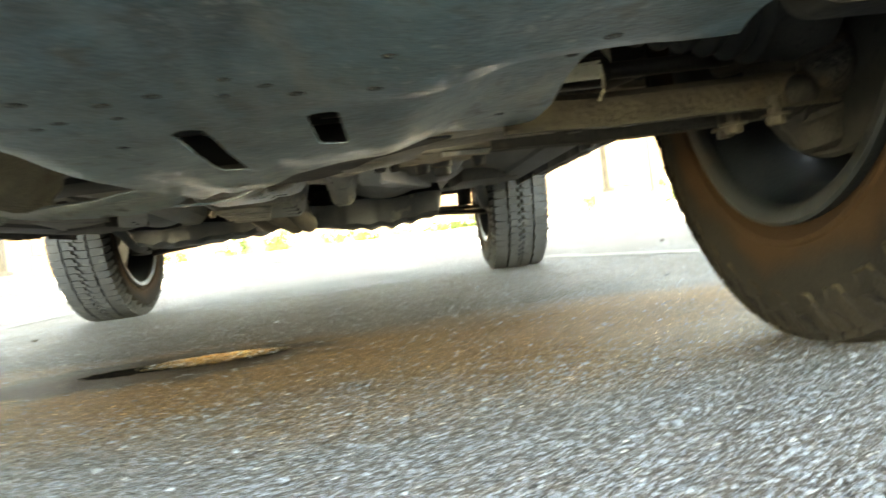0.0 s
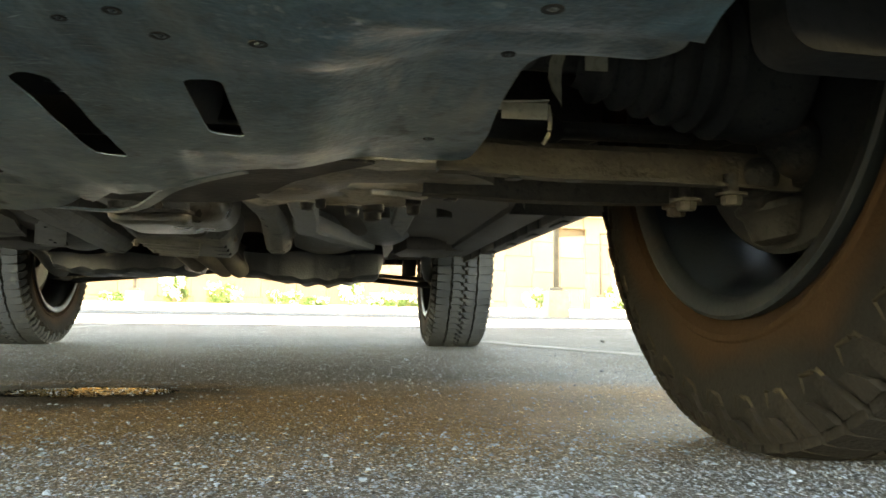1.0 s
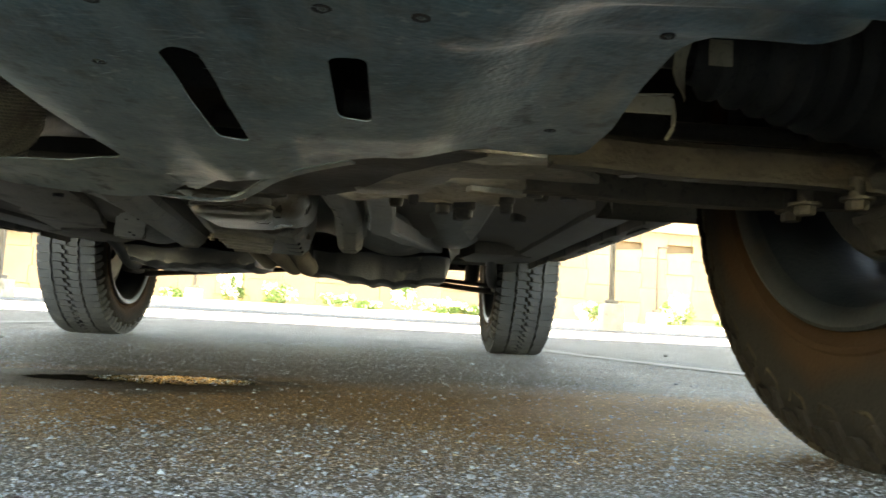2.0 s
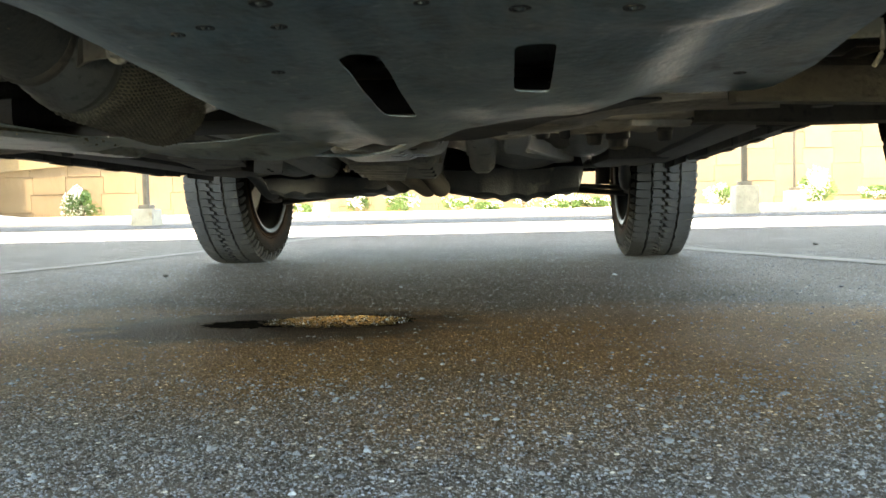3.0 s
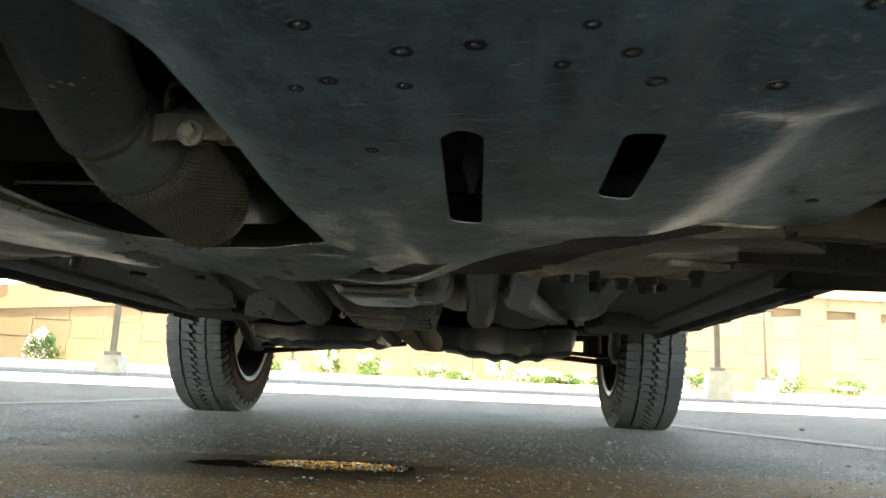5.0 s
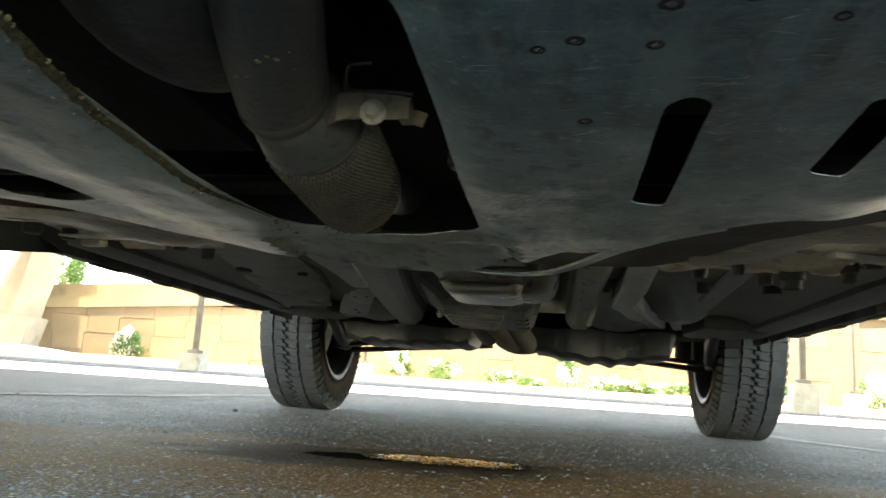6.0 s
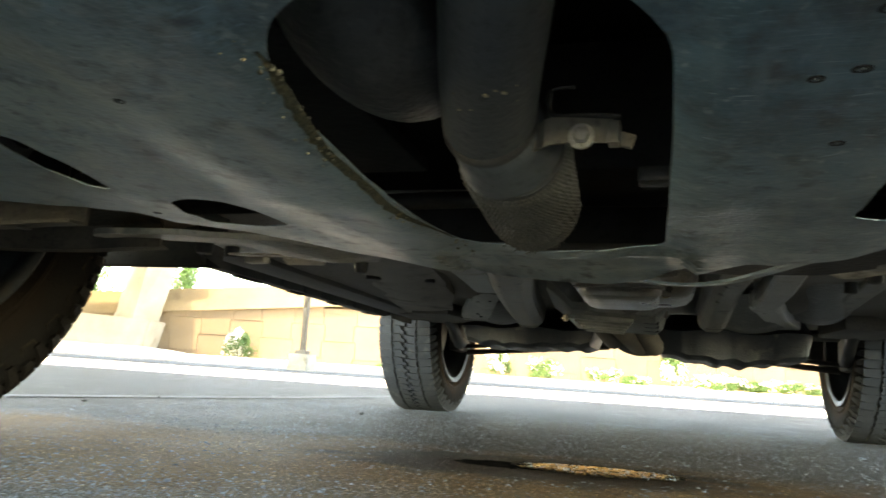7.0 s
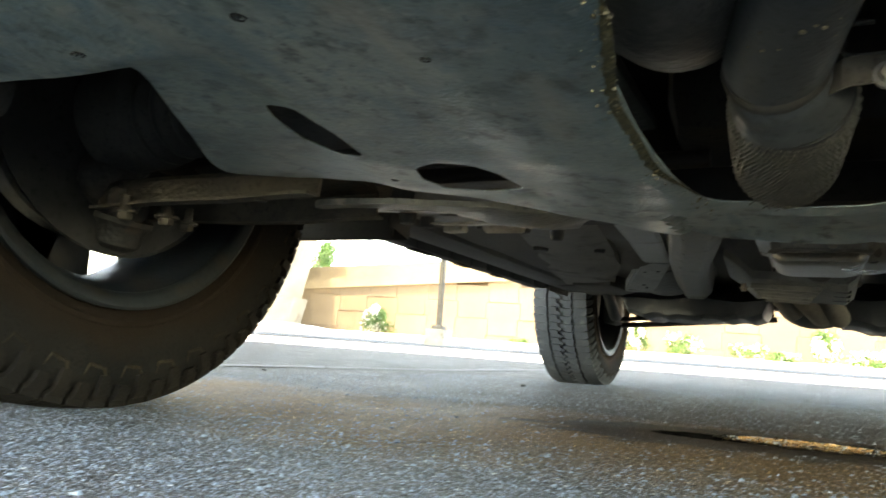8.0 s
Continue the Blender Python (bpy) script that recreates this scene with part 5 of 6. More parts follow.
for x, y, r, z in ((0.404, -1.872, 0.0105, 0.222), (0.380, -1.862, 0.0085, 0.228), (0.448, -1.905, 0.0075, 0.226), (0.345, -1.90, 0.006, 0.232)):
    bm = lathe(bmesh.new(), [(0.03, r * 1.25), (0.012, r * 1.25), (0.010, r), (0.002, r * 0.95), (0.0, r * 0.7), (0.0, 0.0002)], 18)
    bmesh.ops.transform(bm, matrix=pose(x, y, z, 0, -90, 0), verts=bm.verts)
    part("bushing", bm, M_DARK, plate, "black bushing end")
bm = box(bmesh.new(), (0.425, -2.0, 0.2335), (0.06, 0.014, 0.006), 0.002, Matrix.Rotation(0.3, 4, "Z"))
part("rib", bm, M_DUST, plate)
# crossmember blackened: the shade it lies in is put into its colour
bm = box(bmesh.new(), (0.03, -1.845, 0.285), (0.62, 0.12, 0.045), 0.012)
part("crossmember", bm, M_BLACK, car, "steel crossmember blackened for the shade behind the guard")


def subframe(s):
    """Pressed subframe side with holes, bolts, arm, joint and drive shaft; s: +1 or -1 for the side."""
    ox = CX
    side = [(0.18, -2.0), (0.24, -2.05), (0.30, -2.09), (0.40, -2.115), (0.44, -2.115), (0.48, -2.09), (0.50, -1.98), (0.485, -1.78), (0.45, -1.70), (0.36, -1.73), (0.27, -1.82)]
    if s < 0:
        side = [(0.20, -1.96), (0.30, -2.06), (0.43, -2.09)] + side[5:]
    holes = [[(0.33, -1.93), (0.36, -1.94), (0.37, -1.92), (0.34, -1.91)], [(0.42, -1.86), (0.445, -1.87), (0.45, -1.84), (0.425, -1.835)], [(0.40, -2.02), (0.46, -2.03), (0.46, -2.015), (0.40, -2.005)], [(0.38, -1.97), (0.46, -1.975), (0.46, -1.96), (0.38, -1.955)], [(0.30, -1.87), (0.34, -1.86), (0.34, -1.845), (0.30, -1.85)]]
    m = (lambda q: [(ox + s * x, y) for x, y in (q if s > 0 else q[::-1])])

    def hz(x, y):
        u = abs(x - ox)
        return 0.236 + 0.016 * bend(0.30, 0.40, u) * bend(-2.10, -1.95, y) + 0.012 * math.sin(18 * y + 9 * u) * 0.3 + 0.014 * bend(-1.96, -1.84, y) + 0.022 * bend(-1.82, -1.70, y) + 0.012 * bend(0.27, 0.2, u) + 0.010 * bend(-2.08, -2.17, y) + 0.003 * noise.noise((x * 22, y * 22, 1))

    sub = part("subframe", sheet(bmesh.new(), rounded(m(side), 0.02), [rounded(m(h), 0.007) for h in holes], hz, 0.014, 0.006), M_STEEL, car, "dusty pressed steel subframe with holes")
    for x, y, r in ((0.415, -1.772, 0.013), (0.365, -1.75, 0.011), (0.45, -1.93, 0.011), (0.30, -1.80, 0.009), (0.475, -1.83, 0.010)):
        bm = bmesh.new()
        lathe(bm, [(0.03, r), (0.006, r), (0.001, r * 0.8), (0.0, 0.0002)], 18)
        lathe(bm, [(0.028, r * 1.5), (0.02, r * 1.5), (0.02, r)], 18)
        bmesh.ops.transform(bm, matrix=pose(ox + s * x, y, hz(ox + s * x, y) - 0.014, 0, -90, 0), verts=bm.verts)
        part("bushing", bm, M_DARK, sub, "black bushing end")
    # tilted bracket faces behind the subframe; warm light is put into their tan
    bm = box(bmesh.new(), (ox + s * 0.345, -1.875, 0.246), (0.052, 0.016, 0.009), 0.003, Matrix.Rotation(-0.35, 4, "X"))
    box(bm, (ox + s * 0.415, -1.865, 0.246), (0.030, 0.015, 0.009), 0.003, Matrix.Rotation(s * 0.2, 4, "Z"))
    box(bm, (ox + s * 0.362, -1.90, 0.2465), (0.12, 0.045, 0.0025), 0.0008, Matrix.Rotation(0.12, 4, "X"))
    part("bracket", bm, M_TANSTEEL, car, "dusty steel bracket, tan as lit from the rear", smooth=False)
    # lower control arm with bottom flange
    bm = bmesh.new()
    prof = [(-2.178, 0.2215), (-2.178, 0.2245), (-2.160, 0.2255), (-2.157, 0.250), (-2.150, 0.256), (-2.06, 0.256), (-2.05, 0.250), (-2.05, 0.2255), (-2.038, 0.2245), (-2.038, 0.2225), (-2.053, 0.2235), (-2.054, 0.248), (-2.062, 0.252), (-2.148, 0.252), (-2.153, 0.248), (-2.157, 0.2225)]
    rings = []
    for k in range(11):
        u = 0.42 + 0.31 * k / 10
        f = 1 - 0.35 * bend(0.60, 0.73, u)
        dz = 0.004 * bend(0.53, 0.43, u)
        rings.append([bm.verts.new((ox + s * u, -2.12 + (y + 2.12) * f, z + dz)) for y, z in prof])
    for r0, r1 in zip(rings, rings[1:]):
        for k in range(len(prof)):
            bm.faces.new((r0[k], r0[(k + 1) % len(prof)], r1[(k + 1) % len(prof)], r1[k]))
    bm.faces.new(rings[0])
    bm.faces.new(rings[-1])
    arm = part("control_arm", bm, M_ARM, car, "dusty pressed steel lower control arm")
    for x, y in ((0.642, -2.128), (0.664, -2.165), (0.65, -2.09)):
        bolt(ox + s * x, y, 0.2125, 0.0085, 0.02, parent=arm, mat=M_ARM)
    # dark discs painted for the shade inside the arm's holes
    for x in (0.48, 0.53, 0.58):
        bm = lathe(bmesh.new(), [(0.0, 0.006), (-0.001, 0.007), (-0.001, 0.0002)], 12)
        bmesh.ops.transform(bm, matrix=pose(ox + s * x, -2.168, 0.2225, 0, -90, 0), verts=bm.verts)
        part("arm_hole", bm, M_DARK, arm)
    # ball joint, knuckle and brake parts
    bm = lathe(bmesh.new(), [(-0.026, 0.0002), (-0.026, 0.020), (-0.020, 0.028), (0.0, 0.031), (0.006, 0.036), (0.012, 0.036), (0.016, 0.026), (0.03, 0.02), (0.06, 0.02)], 24)
    bmesh.ops.transform(bm, matrix=pose(ox + s * 0.742, FR + 0.005, 0.210, 0, -90 - s * 14, 0), verts=bm.verts)
    part("ball_joint", bm, M_CAST, car, "rusty lower ball joint")
    bm = bmesh.new()
    tube(bm, smooth_path([(ox + s * 0.705, FR - 0.01, 0.228), (ox + s * 0.735, FR - 0.005, 0.236), (ox + s * 0.758, FR, 0.25), (ox + s * 0.762, FR + 0.01, 0.30), (ox + s * 0.745, FR + 0.03, 0.37), (ox + s * 0.735, FR + 0.06, 0.43)], 5), [0.02] * 4 + [0.027] * 4 + [0.034] * 6 + [0.04] * 6 + [0.034] * 4 + [0.026] * 2, 12)
    for cx_, cy_, cz_, r_ in ((0.742, -0.02, 0.262, 0.034), (0.772, 0.0, 0.226, 0.030), (0.70, -0.028, 0.236, 0.020), (0.776, 0.01, 0.30, 0.045), (0.728, -0.015, 0.292, 0.026)):
        n0 = len(bm.verts)
        bmesh.ops.create_icosphere(bm, subdivisions=3, radius=r_)
        bm.verts.ensure_lookup_table()
        for v in bm.verts[n0:]:
            v.co = v.co * (1 + 0.28 * noise.noise(v.co * 40 + Vector((cx_ * 90, 0, 0)))) + Vector((ox + s * cx_, FR + cy_, cz_))
    knuckle = part("knuckle", bm, M_CAST, car, "rusty cast steering knuckle")
    part("steering_arm", tube(bmesh.new(), smooth_path([(ox + s * 0.725, FR + 0.03, 0.30), (ox + s * 0.70, FR + 0.075, 0.295), (ox + s * 0.69, FR + 0.10, 0.296)]), 0.016, 12), M_CAST, knuckle)
    bm = box(bmesh.new(), (ox + s * 0.725, FR + 0.115, 0.365), (0.055, 0.055, 0.13), 0.014, Matrix.Rotation(0.35, 4, "X"))
    part("brake_caliper", bm, M_CAST, car, "rusty brake caliper")
    bm = lathe(bmesh.new(), [(0.0, 0.05), (0.0, 0.172), (0.004, 0.176)], 40)
    bmesh.ops.transform(bm, matrix=pose(ox + s * 0.745, FR, 0.349), verts=bm.verts)
    part("dust_shield", bm, M_BLACK, car, "dark brake dust shield")
    bm = bmesh.new()
    prof = [(0.54, 0.022)]
    for k in range(6):
        u = 0.55 + 0.022 * k
        r = 0.032 + 0.0055 * k
        prof += [(u, r - 0.007), (u + 0.008, r + 0.004), (u + 0.014, r + 0.004)]
    prof += [(0.69, 0.062), (0.70, 0.066), (0.73, 0.066)]
    lathe(bm, prof, 28)
    bmesh.ops.transform(bm, matrix=Matrix.Translation((ox, FR - 0.02, 0.335)) @ Matrix.Diagonal((s, 1, 1, 1)), verts=bm.verts)
    part("cv_boot", bm, M_BOOT, car, "ribbed black rubber drive shaft boot")
    part("drive_shaft", tube(bmesh.new(), [(ox + s * 0.18, FR - 0.03, 0.345), (ox + s * 0.58, FR - 0.02, 0.335)], 0.013, 14), M_DARK, car)
    part("tie_rod", tube(bmesh.new(), [(ox + s * 0.25, -2.03, 0.30), (ox + s * 0.55, -2.03, 0.298), (ox + s * 0.56, -2.03, 0.298), (ox + s * 0.72, -2.04, 0.295)], [0.016, 0.016, 0.009, 0.009], 14), M_DARK, car)
    bm = tube(bmesh.new(), smooth_path([(ox + s * 0.735, FR - 0.03, 0.44), (ox + s * 0.715, FR - 0.02, 0.6), (ox + s * 0.69, FR, 0.85)]), 0.026, 16)
    part("strut", bm, M_DARK, car)
    part("stabiliser_bar", tube(bmesh.new(), smooth_path([(ox + s * 0.1, -1.92, 0.31), (ox + s * 0.45, -1.93, 0.30), (ox + s * 0.55, -1.97, 0.295), (ox + s * 0.60, -2.03, 0.30)]), 0.010, 12), M_DARK, car)
    # pale heat strap and bracket beside the guard
    bm = bmesh.new()
    rings = []
    for x, y, z, w in ((0.506, -2.222, 0.313, 0.011), (0.5015, -2.222, 0.300, 0.012), (0.5005, -2.222, 0.288, 0.0125), (0.5025, -2.221, 0.279, 0.010), (0.506, -2.22, 0.270, 0.003)):
        rings.append([bm.verts.new((ox + s * (x + dx), y + dy, z)) for dx, dy in ((-w / 2, 0), (w / 2, 0.010), (w / 2, 0.012), (-w / 2, 0.002))])
    for r0, r1 in zip(rings, rings[1:]):
        for k in range(4):
            bm.faces.new((r0[k], r0[(k + 1) % 4], r1[(k + 1) % 4], r1[k]))
    box(bm, (ox + s * 0.474, -2.215, 0.2685), (0.040, 0.022, 0.0012), 0.0004, Matrix.Rotation(s * -0.06, 4, "Y"))
    box(bm, (ox + s * 0.476, -2.224, 0.2615), (0.034, 0.0012, 0.0125), 0.0004)
    tube(bm, smooth_path([(ox + s * 0.494, -2.222, 0.267), (ox + s * 0.4955, -2.222, 0.256), (ox + s * 0.4945, -2.222, 0.246), (ox + s * 0.490, -2.222, 0.238)], 4), 0.0016, 6)
    box(bm, (ox + s * 0.538, -2.20, 0.312), (0.018, 0.002, 0.02), 0.0008)
    if s > 0:
        part("stay", bm, M_PALE, car, "pale dusty sheet metal stay")
    else:
        bm.free()
    bm = bmesh.new()
    face = [bm.verts.new((ox + s * (0.571 + u), -2.40 + 0.05 * u, 0.2505 + w)) for u, w in rounded([(0.0, 0.0), (0.24, -0.002), (0.24, 0.16), (-0.002, 0.16)], 0.022, 6)]
    f_ = bm.faces.new(face)
    for v in [w for w in bmesh.ops.extrude_face_region(bm, geom=[f_])["geom"] if isinstance(w, bmesh.types.BMVert)]:
        v.co.y += 0.035
    part("air_deflector", bm, M_BLACK, car, "black plastic air deflector in front of the wheel")


subframe(1)
subframe(-1)

# floor, tunnel, rails
def floor_z(x, y):
    u = abs(x - CX)
    z = 0.355 + 0.07 * bend(0.2, 0.12, u) - 0.035 * bend(0.50, 0.68, u)
    z -= 0.012 * bend(0.26, 0.30, u) * bend(0.44, 0.40, u) * (0.5 + 0.5 * math.sin(y * 14))
    z -= 0.018 * bend(-1.0, -0.75, y) * bend(0.3, 0.36, u) * bend(0.60, 0.5, u)
    return z + 0.003 * noise.noise((x * 6, y * 6, 2))


FL = [(CX - 0.72, -1.78), (CX + 0.72, -1.78), (CX + 0.72, -0.2), (CX + 0.5, -0.15), (CX + 0.5, 0.7), (CX - 0.5, 0.7), (CX - 0.5, -0.15), (CX - 0.72, -0.2)]
part("floor_pan", sheet(bmesh.new(), FL, [], floor_z, 0.03, 0.01), M_PAN, car, "dusty coated steel floor pan with pressed ribs")


def rail(pts, w, h, mat=None, name="frame_rail", label=""):
    """A box-section rail along points."""
    bm = bmesh.new()
    rings = []
    pts = [Vector(p) for p in pts]
    for i, p in enumerate(pts):
        d = (pts[min(i + 1, len(pts) - 1)] - pts[max(i - 1, 0)]).normalized()
        n = Vector((d.y, -d.x, 0)).normalized() * w / 2
        u = n.cross(d).normalized() * h / 2
        rings.append([bm.verts.new(q) for q in (p + n + u, p + n - u * 0.8, p + n * 0.8 - u, p - n * 0.8 - u, p - n - u * 0.8, p - n + u)])
    for r0, r1 in zip(rings, rings[1:]):
        for k in range(6):
            bm.faces.new((r0[k], r0[(k + 1) % 6], r1[(k + 1) % 6], r1[k]))
    bm.faces.new(rings[0])
    bm.faces.new(rings[-1])
    return part(name, bm, mat or M_FLOOR, car, label, smooth=False)


for s in (-1, 1):
    # front leg of the rail, the sloping joint plate and the rear leg that turns outwards
    if s > 0:
        rail([(0.293, -1.62, 0.322), (0.294, -1.45, 0.319), (0.296, -1.30, 0.309), (0.290, -1.15, 0.300)], 0.048, 0.034, M_PLATE, label="dusty box-section frame rail")
        rail([(0.288, -1.17, 0.302), (0.354, -0.80, 0.314), (0.430, -0.50, 0.320)], 0.052, 0.034, M_PLATE, label="dusty box-section frame rail")
        pl = [(0.266, -1.22, 0.291), (0.314, -1.22, 0.291), (0.318, -1.12, 0.284), (0.338, -1.02, 0.290), (0.288, -1.02, 0.290), (0.266, -1.12, 0.284)]
    else:
        rail([(-0.235, -1.55, 0.325), (-0.270, -1.25, 0.338), (-0.300, -1.05, 0.350), (-0.322, -0.84, 0.352)], 0.066, 0.03, M_PLATE, label="dusty box-section frame rail")
        rail([(-0.395, -0.66, 0.302), (-0.43, -0.52, 0.31)], 0.075, 0.03, label="dusty box-section frame rail")
        pl = [(-0.284, -0.86, 0.333), (-0.356, -0.86, 0.338), (-0.398, -0.76, 0.311), (-0.439, -0.655, 0.287), (-0.359, -0.655, 0.285), (-0.322, -0.76, 0.309)]
    bm = bmesh.new()
    pv = [bm.verts.new(p_) for p_ in pl]
    f_ = [bm.faces.new((pv[0], pv[1], pv[2], pv[5])), bm.faces.new((pv[5], pv[2], pv[3], pv[4]))]
    for v in [w for r in [bmesh.ops.extrude_face_region(bm, geom=f_)] for w in r["geom"] if isinstance(w, bmesh.types.BMVert)]:
        v.co.z += 0.03
    bmesh.ops.recalc_face_normals(bm, faces=bm.faces)
    bmesh.ops.bevel(bm, geom=[e_ for e_ in bm.edges if e_.calc_face_angle(0) > 0.6], offset=0.004, segments=2, affect="EDGES")
    sup = part("support_plate", bm, M_PLATE, car, "grey support plate with punched holes")
    hx = [(p_[0], p_[1], p_[2]) for p_ in pl]
    # black discs laid on as the shade inside punched holes
    for a_, b_ in ((0.3, 0.25), (0.7, 0.3), (0.5, 0.75), (0.35, 0.85)):
        p0, p1 = Vector(hx[0]).lerp(Vector(hx[1]), a_), Vector(hx[4]).lerp(Vector(hx[3]), a_)
        q_ = p0.lerp(p1, b_)
        bm = lathe(bmesh.new(), [(0.002, 0.004), (-0.002, 0.0045), (-0.002, 0.0002)], 10)
        bmesh.ops.transform(bm, matrix=pose(q_.x, q_.y, q_.z, 0, -90, 0), verts=bm.verts)
        part("punched_hole", bm, M_BLACK, sup)
    # rear underbody corner in front of the wheel
    bm = bmesh.new()
    for x0, y0, z0, a, b, c in ((0.60, -0.42, 0.325, 0.16, 0.26, 0.045), (0.56, -0.50, 0.32, 0.12, 0.22, 0.04)):
        box(bm, (CX + s * x0, y0, z0), (a, b, c), 0.012, Matrix.Rotation(s * 0.12, 4, "Z"))
    part("rear_corner", bm, M_SILL, car)
    # sill: rounded box, notched pinch flange and plastic cladding
    sx = 0.765 if s > 0 else -0.715
    bm = box(bmesh.new(), (sx - s * 0.045, -0.98, 0.345), (0.09, 1.36, 0.075), 0.022)
    sill = part("sill", bm, M_SILL, car, "dusty sill")
    y = -1.62
    fr = random.Random(5 + s)
    while y < -0.36:
        ln = fr.choice((0.09, 0.15, 0.2))
        part("pinch_flange", box(bmesh.new(), (sx, y + ln / 2, 0.309), (0.004, ln, 0.026), 0.001), M_DARK, sill)
        y += ln + fr.choice((0.012, 0.03, 0.05))
    bm = bmesh.new()
    rings = []
    for k in range(13):
        y = -1.70 + 1.40 * k / 12
        lift = 0.035 * bend(-1.52, -1.70, y) + 0.03 * bend(-0.5, -0.3, y)
        rings.append([bm.verts.new((sx + s * dx, y, z + lift)) for dx, z in ((0.004, 0.315), (0.012, 0.300), (0.03, 0.297), (0.085, 0.315), (0.105, 0.35), (0.11, 0.45), (0.0, 0.45))])
    for r0, r1 in zip(rings, rings[1:]):
        for k in range(7):
            bm.faces.new((r0[k], r0[(k + 1) % 7], r1[(k + 1) % 7], r1[k]))
    bm.faces.new(rings[0])
    bm.faces.new(rings[-1])
    clad = part("sill_cladding", bm, M_DARK, car, "black plastic sill cladding")
    # black bars laid on as the shade inside clip slots
    for y, ln in ((-1.30, 0.10), (-1.08, 0.07), (-0.86, 0.06), (-0.62, 0.05)):
        part("clip_slot", box(bmesh.new(), (sx + s * 0.024, y, 0.2965), (0.016, ln, 0.004), 0.0015), M_BLACK, clad)
    # front wheel house liner
    for yc, nm in ((FR, "front_liner"), (RR, "rear_liner")):
        bm = bmesh.new()
        rings = []
        for k in range(19):
            a = radians(-12 + 204 * k / 18) if nm == "front_liner" else radians(8 + 164 * k / 18)
            rings.append([bm.verts.new((CX + s * x, yc + r * math.cos(a), 0.35 + r * math.sin(a))) for x, r in ((0.58, 0.36), (0.6, 0.415), (0.89, 0.42), (0.89, 0.435), (0.58, 0.43))])
        for r0, r1 in zip(rings, rings[1:]):
            for k in range(5):
                bm.faces.new((r0[k], r0[(k + 1) % 5], r1[(k + 1) % 5], r1[k]))
        part("wheel_liner", bm, M_DARK, car, "black wheel house liner")
    # rear suspension: links, trailing arm, knuckle
    part("lateral_link", tube(bmesh.new(), [(CX + s * 0.12, 0.05, 0.285), (CX + s * 0.66, 0.16, 0.252)], 0.0085, 10), M_DARK, car)
    part("lateral_link", tube(bmesh.new(), [(CX + s * 0.12, 0.32, 0.285), (CX + s * 0.68, 0.28, 0.235)], 0.011, 10), M_DARK, car)
    bm = tube(bmesh.new(), smooth_path([(CX + s * 0.585, -0.42, 0.33), (CX + s * 0.61, -0.22, 0.300), (CX + s * 0.64, -0.02, 0.262), (CX + s * 0.67, 0.14, 0.262)]), [0.018] * 8 + [0.02] * 6 + [0.022] * 5, 12)
    part("trailing_arm", bm, M_BLACK, car)
    bm = box(bmesh.new(), (CX + s * 0.69, RR, 0.32), (0.05, 0.14, 0.18), 0.02)
    part("rear_knuckle", bm, M_DARK, car)
    bm = lathe(bmesh.new(), [(0.0, 0.04), (0.0, 0.189), (0.003, 0.1922)], 40)
    bmesh.ops.transform(bm, matrix=pose(s * 0.774, RR, 0.347), verts=bm.verts)
    part("dust_shield", bm, M_DARK, car, "dark brake dust shield")
    bm = tube(bmesh.new(), [(CX + s * 0.59, RR + 0.06, 0.27), (CX + s * 0.60, RR + 0.05, 0.6)], 0.028, 14)
    part("rear_damper", bm, M_DARK, car)
    bm = tube(bmesh.new(), [(CX + s * 0.16, RR, 0.335), (CX + s * 0.66, RR, 0.345)], 0.013, 12)
    part("rear_drive_shaft", bm, M_STEEL, car)

# ducts, shields and covers along the floor
def stacked(layers, n=8):
    """A moulding built of level rounded oblongs: x, y, z, half width, half length, corner."""
    bm = bmesh.new()
    rings = []
    for x, y, z, a, b, r in layers:
        ring = []
        for cx_, cy_, a0 in ((a - r, b - r, 0), (-a + r, b - r, 90), (-a + r, -b + r, 180), (a - r, -b + r, 270)):
            for k in range(n + 1):
                q = radians(a0 + 90 * k / n)
                ring.append(bm.verts.new((x + cx_ + r * math.cos(q), y + cy_ + r * math.sin(q), z)))
        rings.append(ring)
    m = len(rings[0])
    for r0, r1 in zip(rings, rings[1:]):
        for k in range(m):
            bm.faces.new((r0[k], r0[(k + 1) % m], r1[(k + 1) % m], r1[k]))
    bm.faces.new(rings[0])
    bm.faces.new(rings[-1])
    return bm


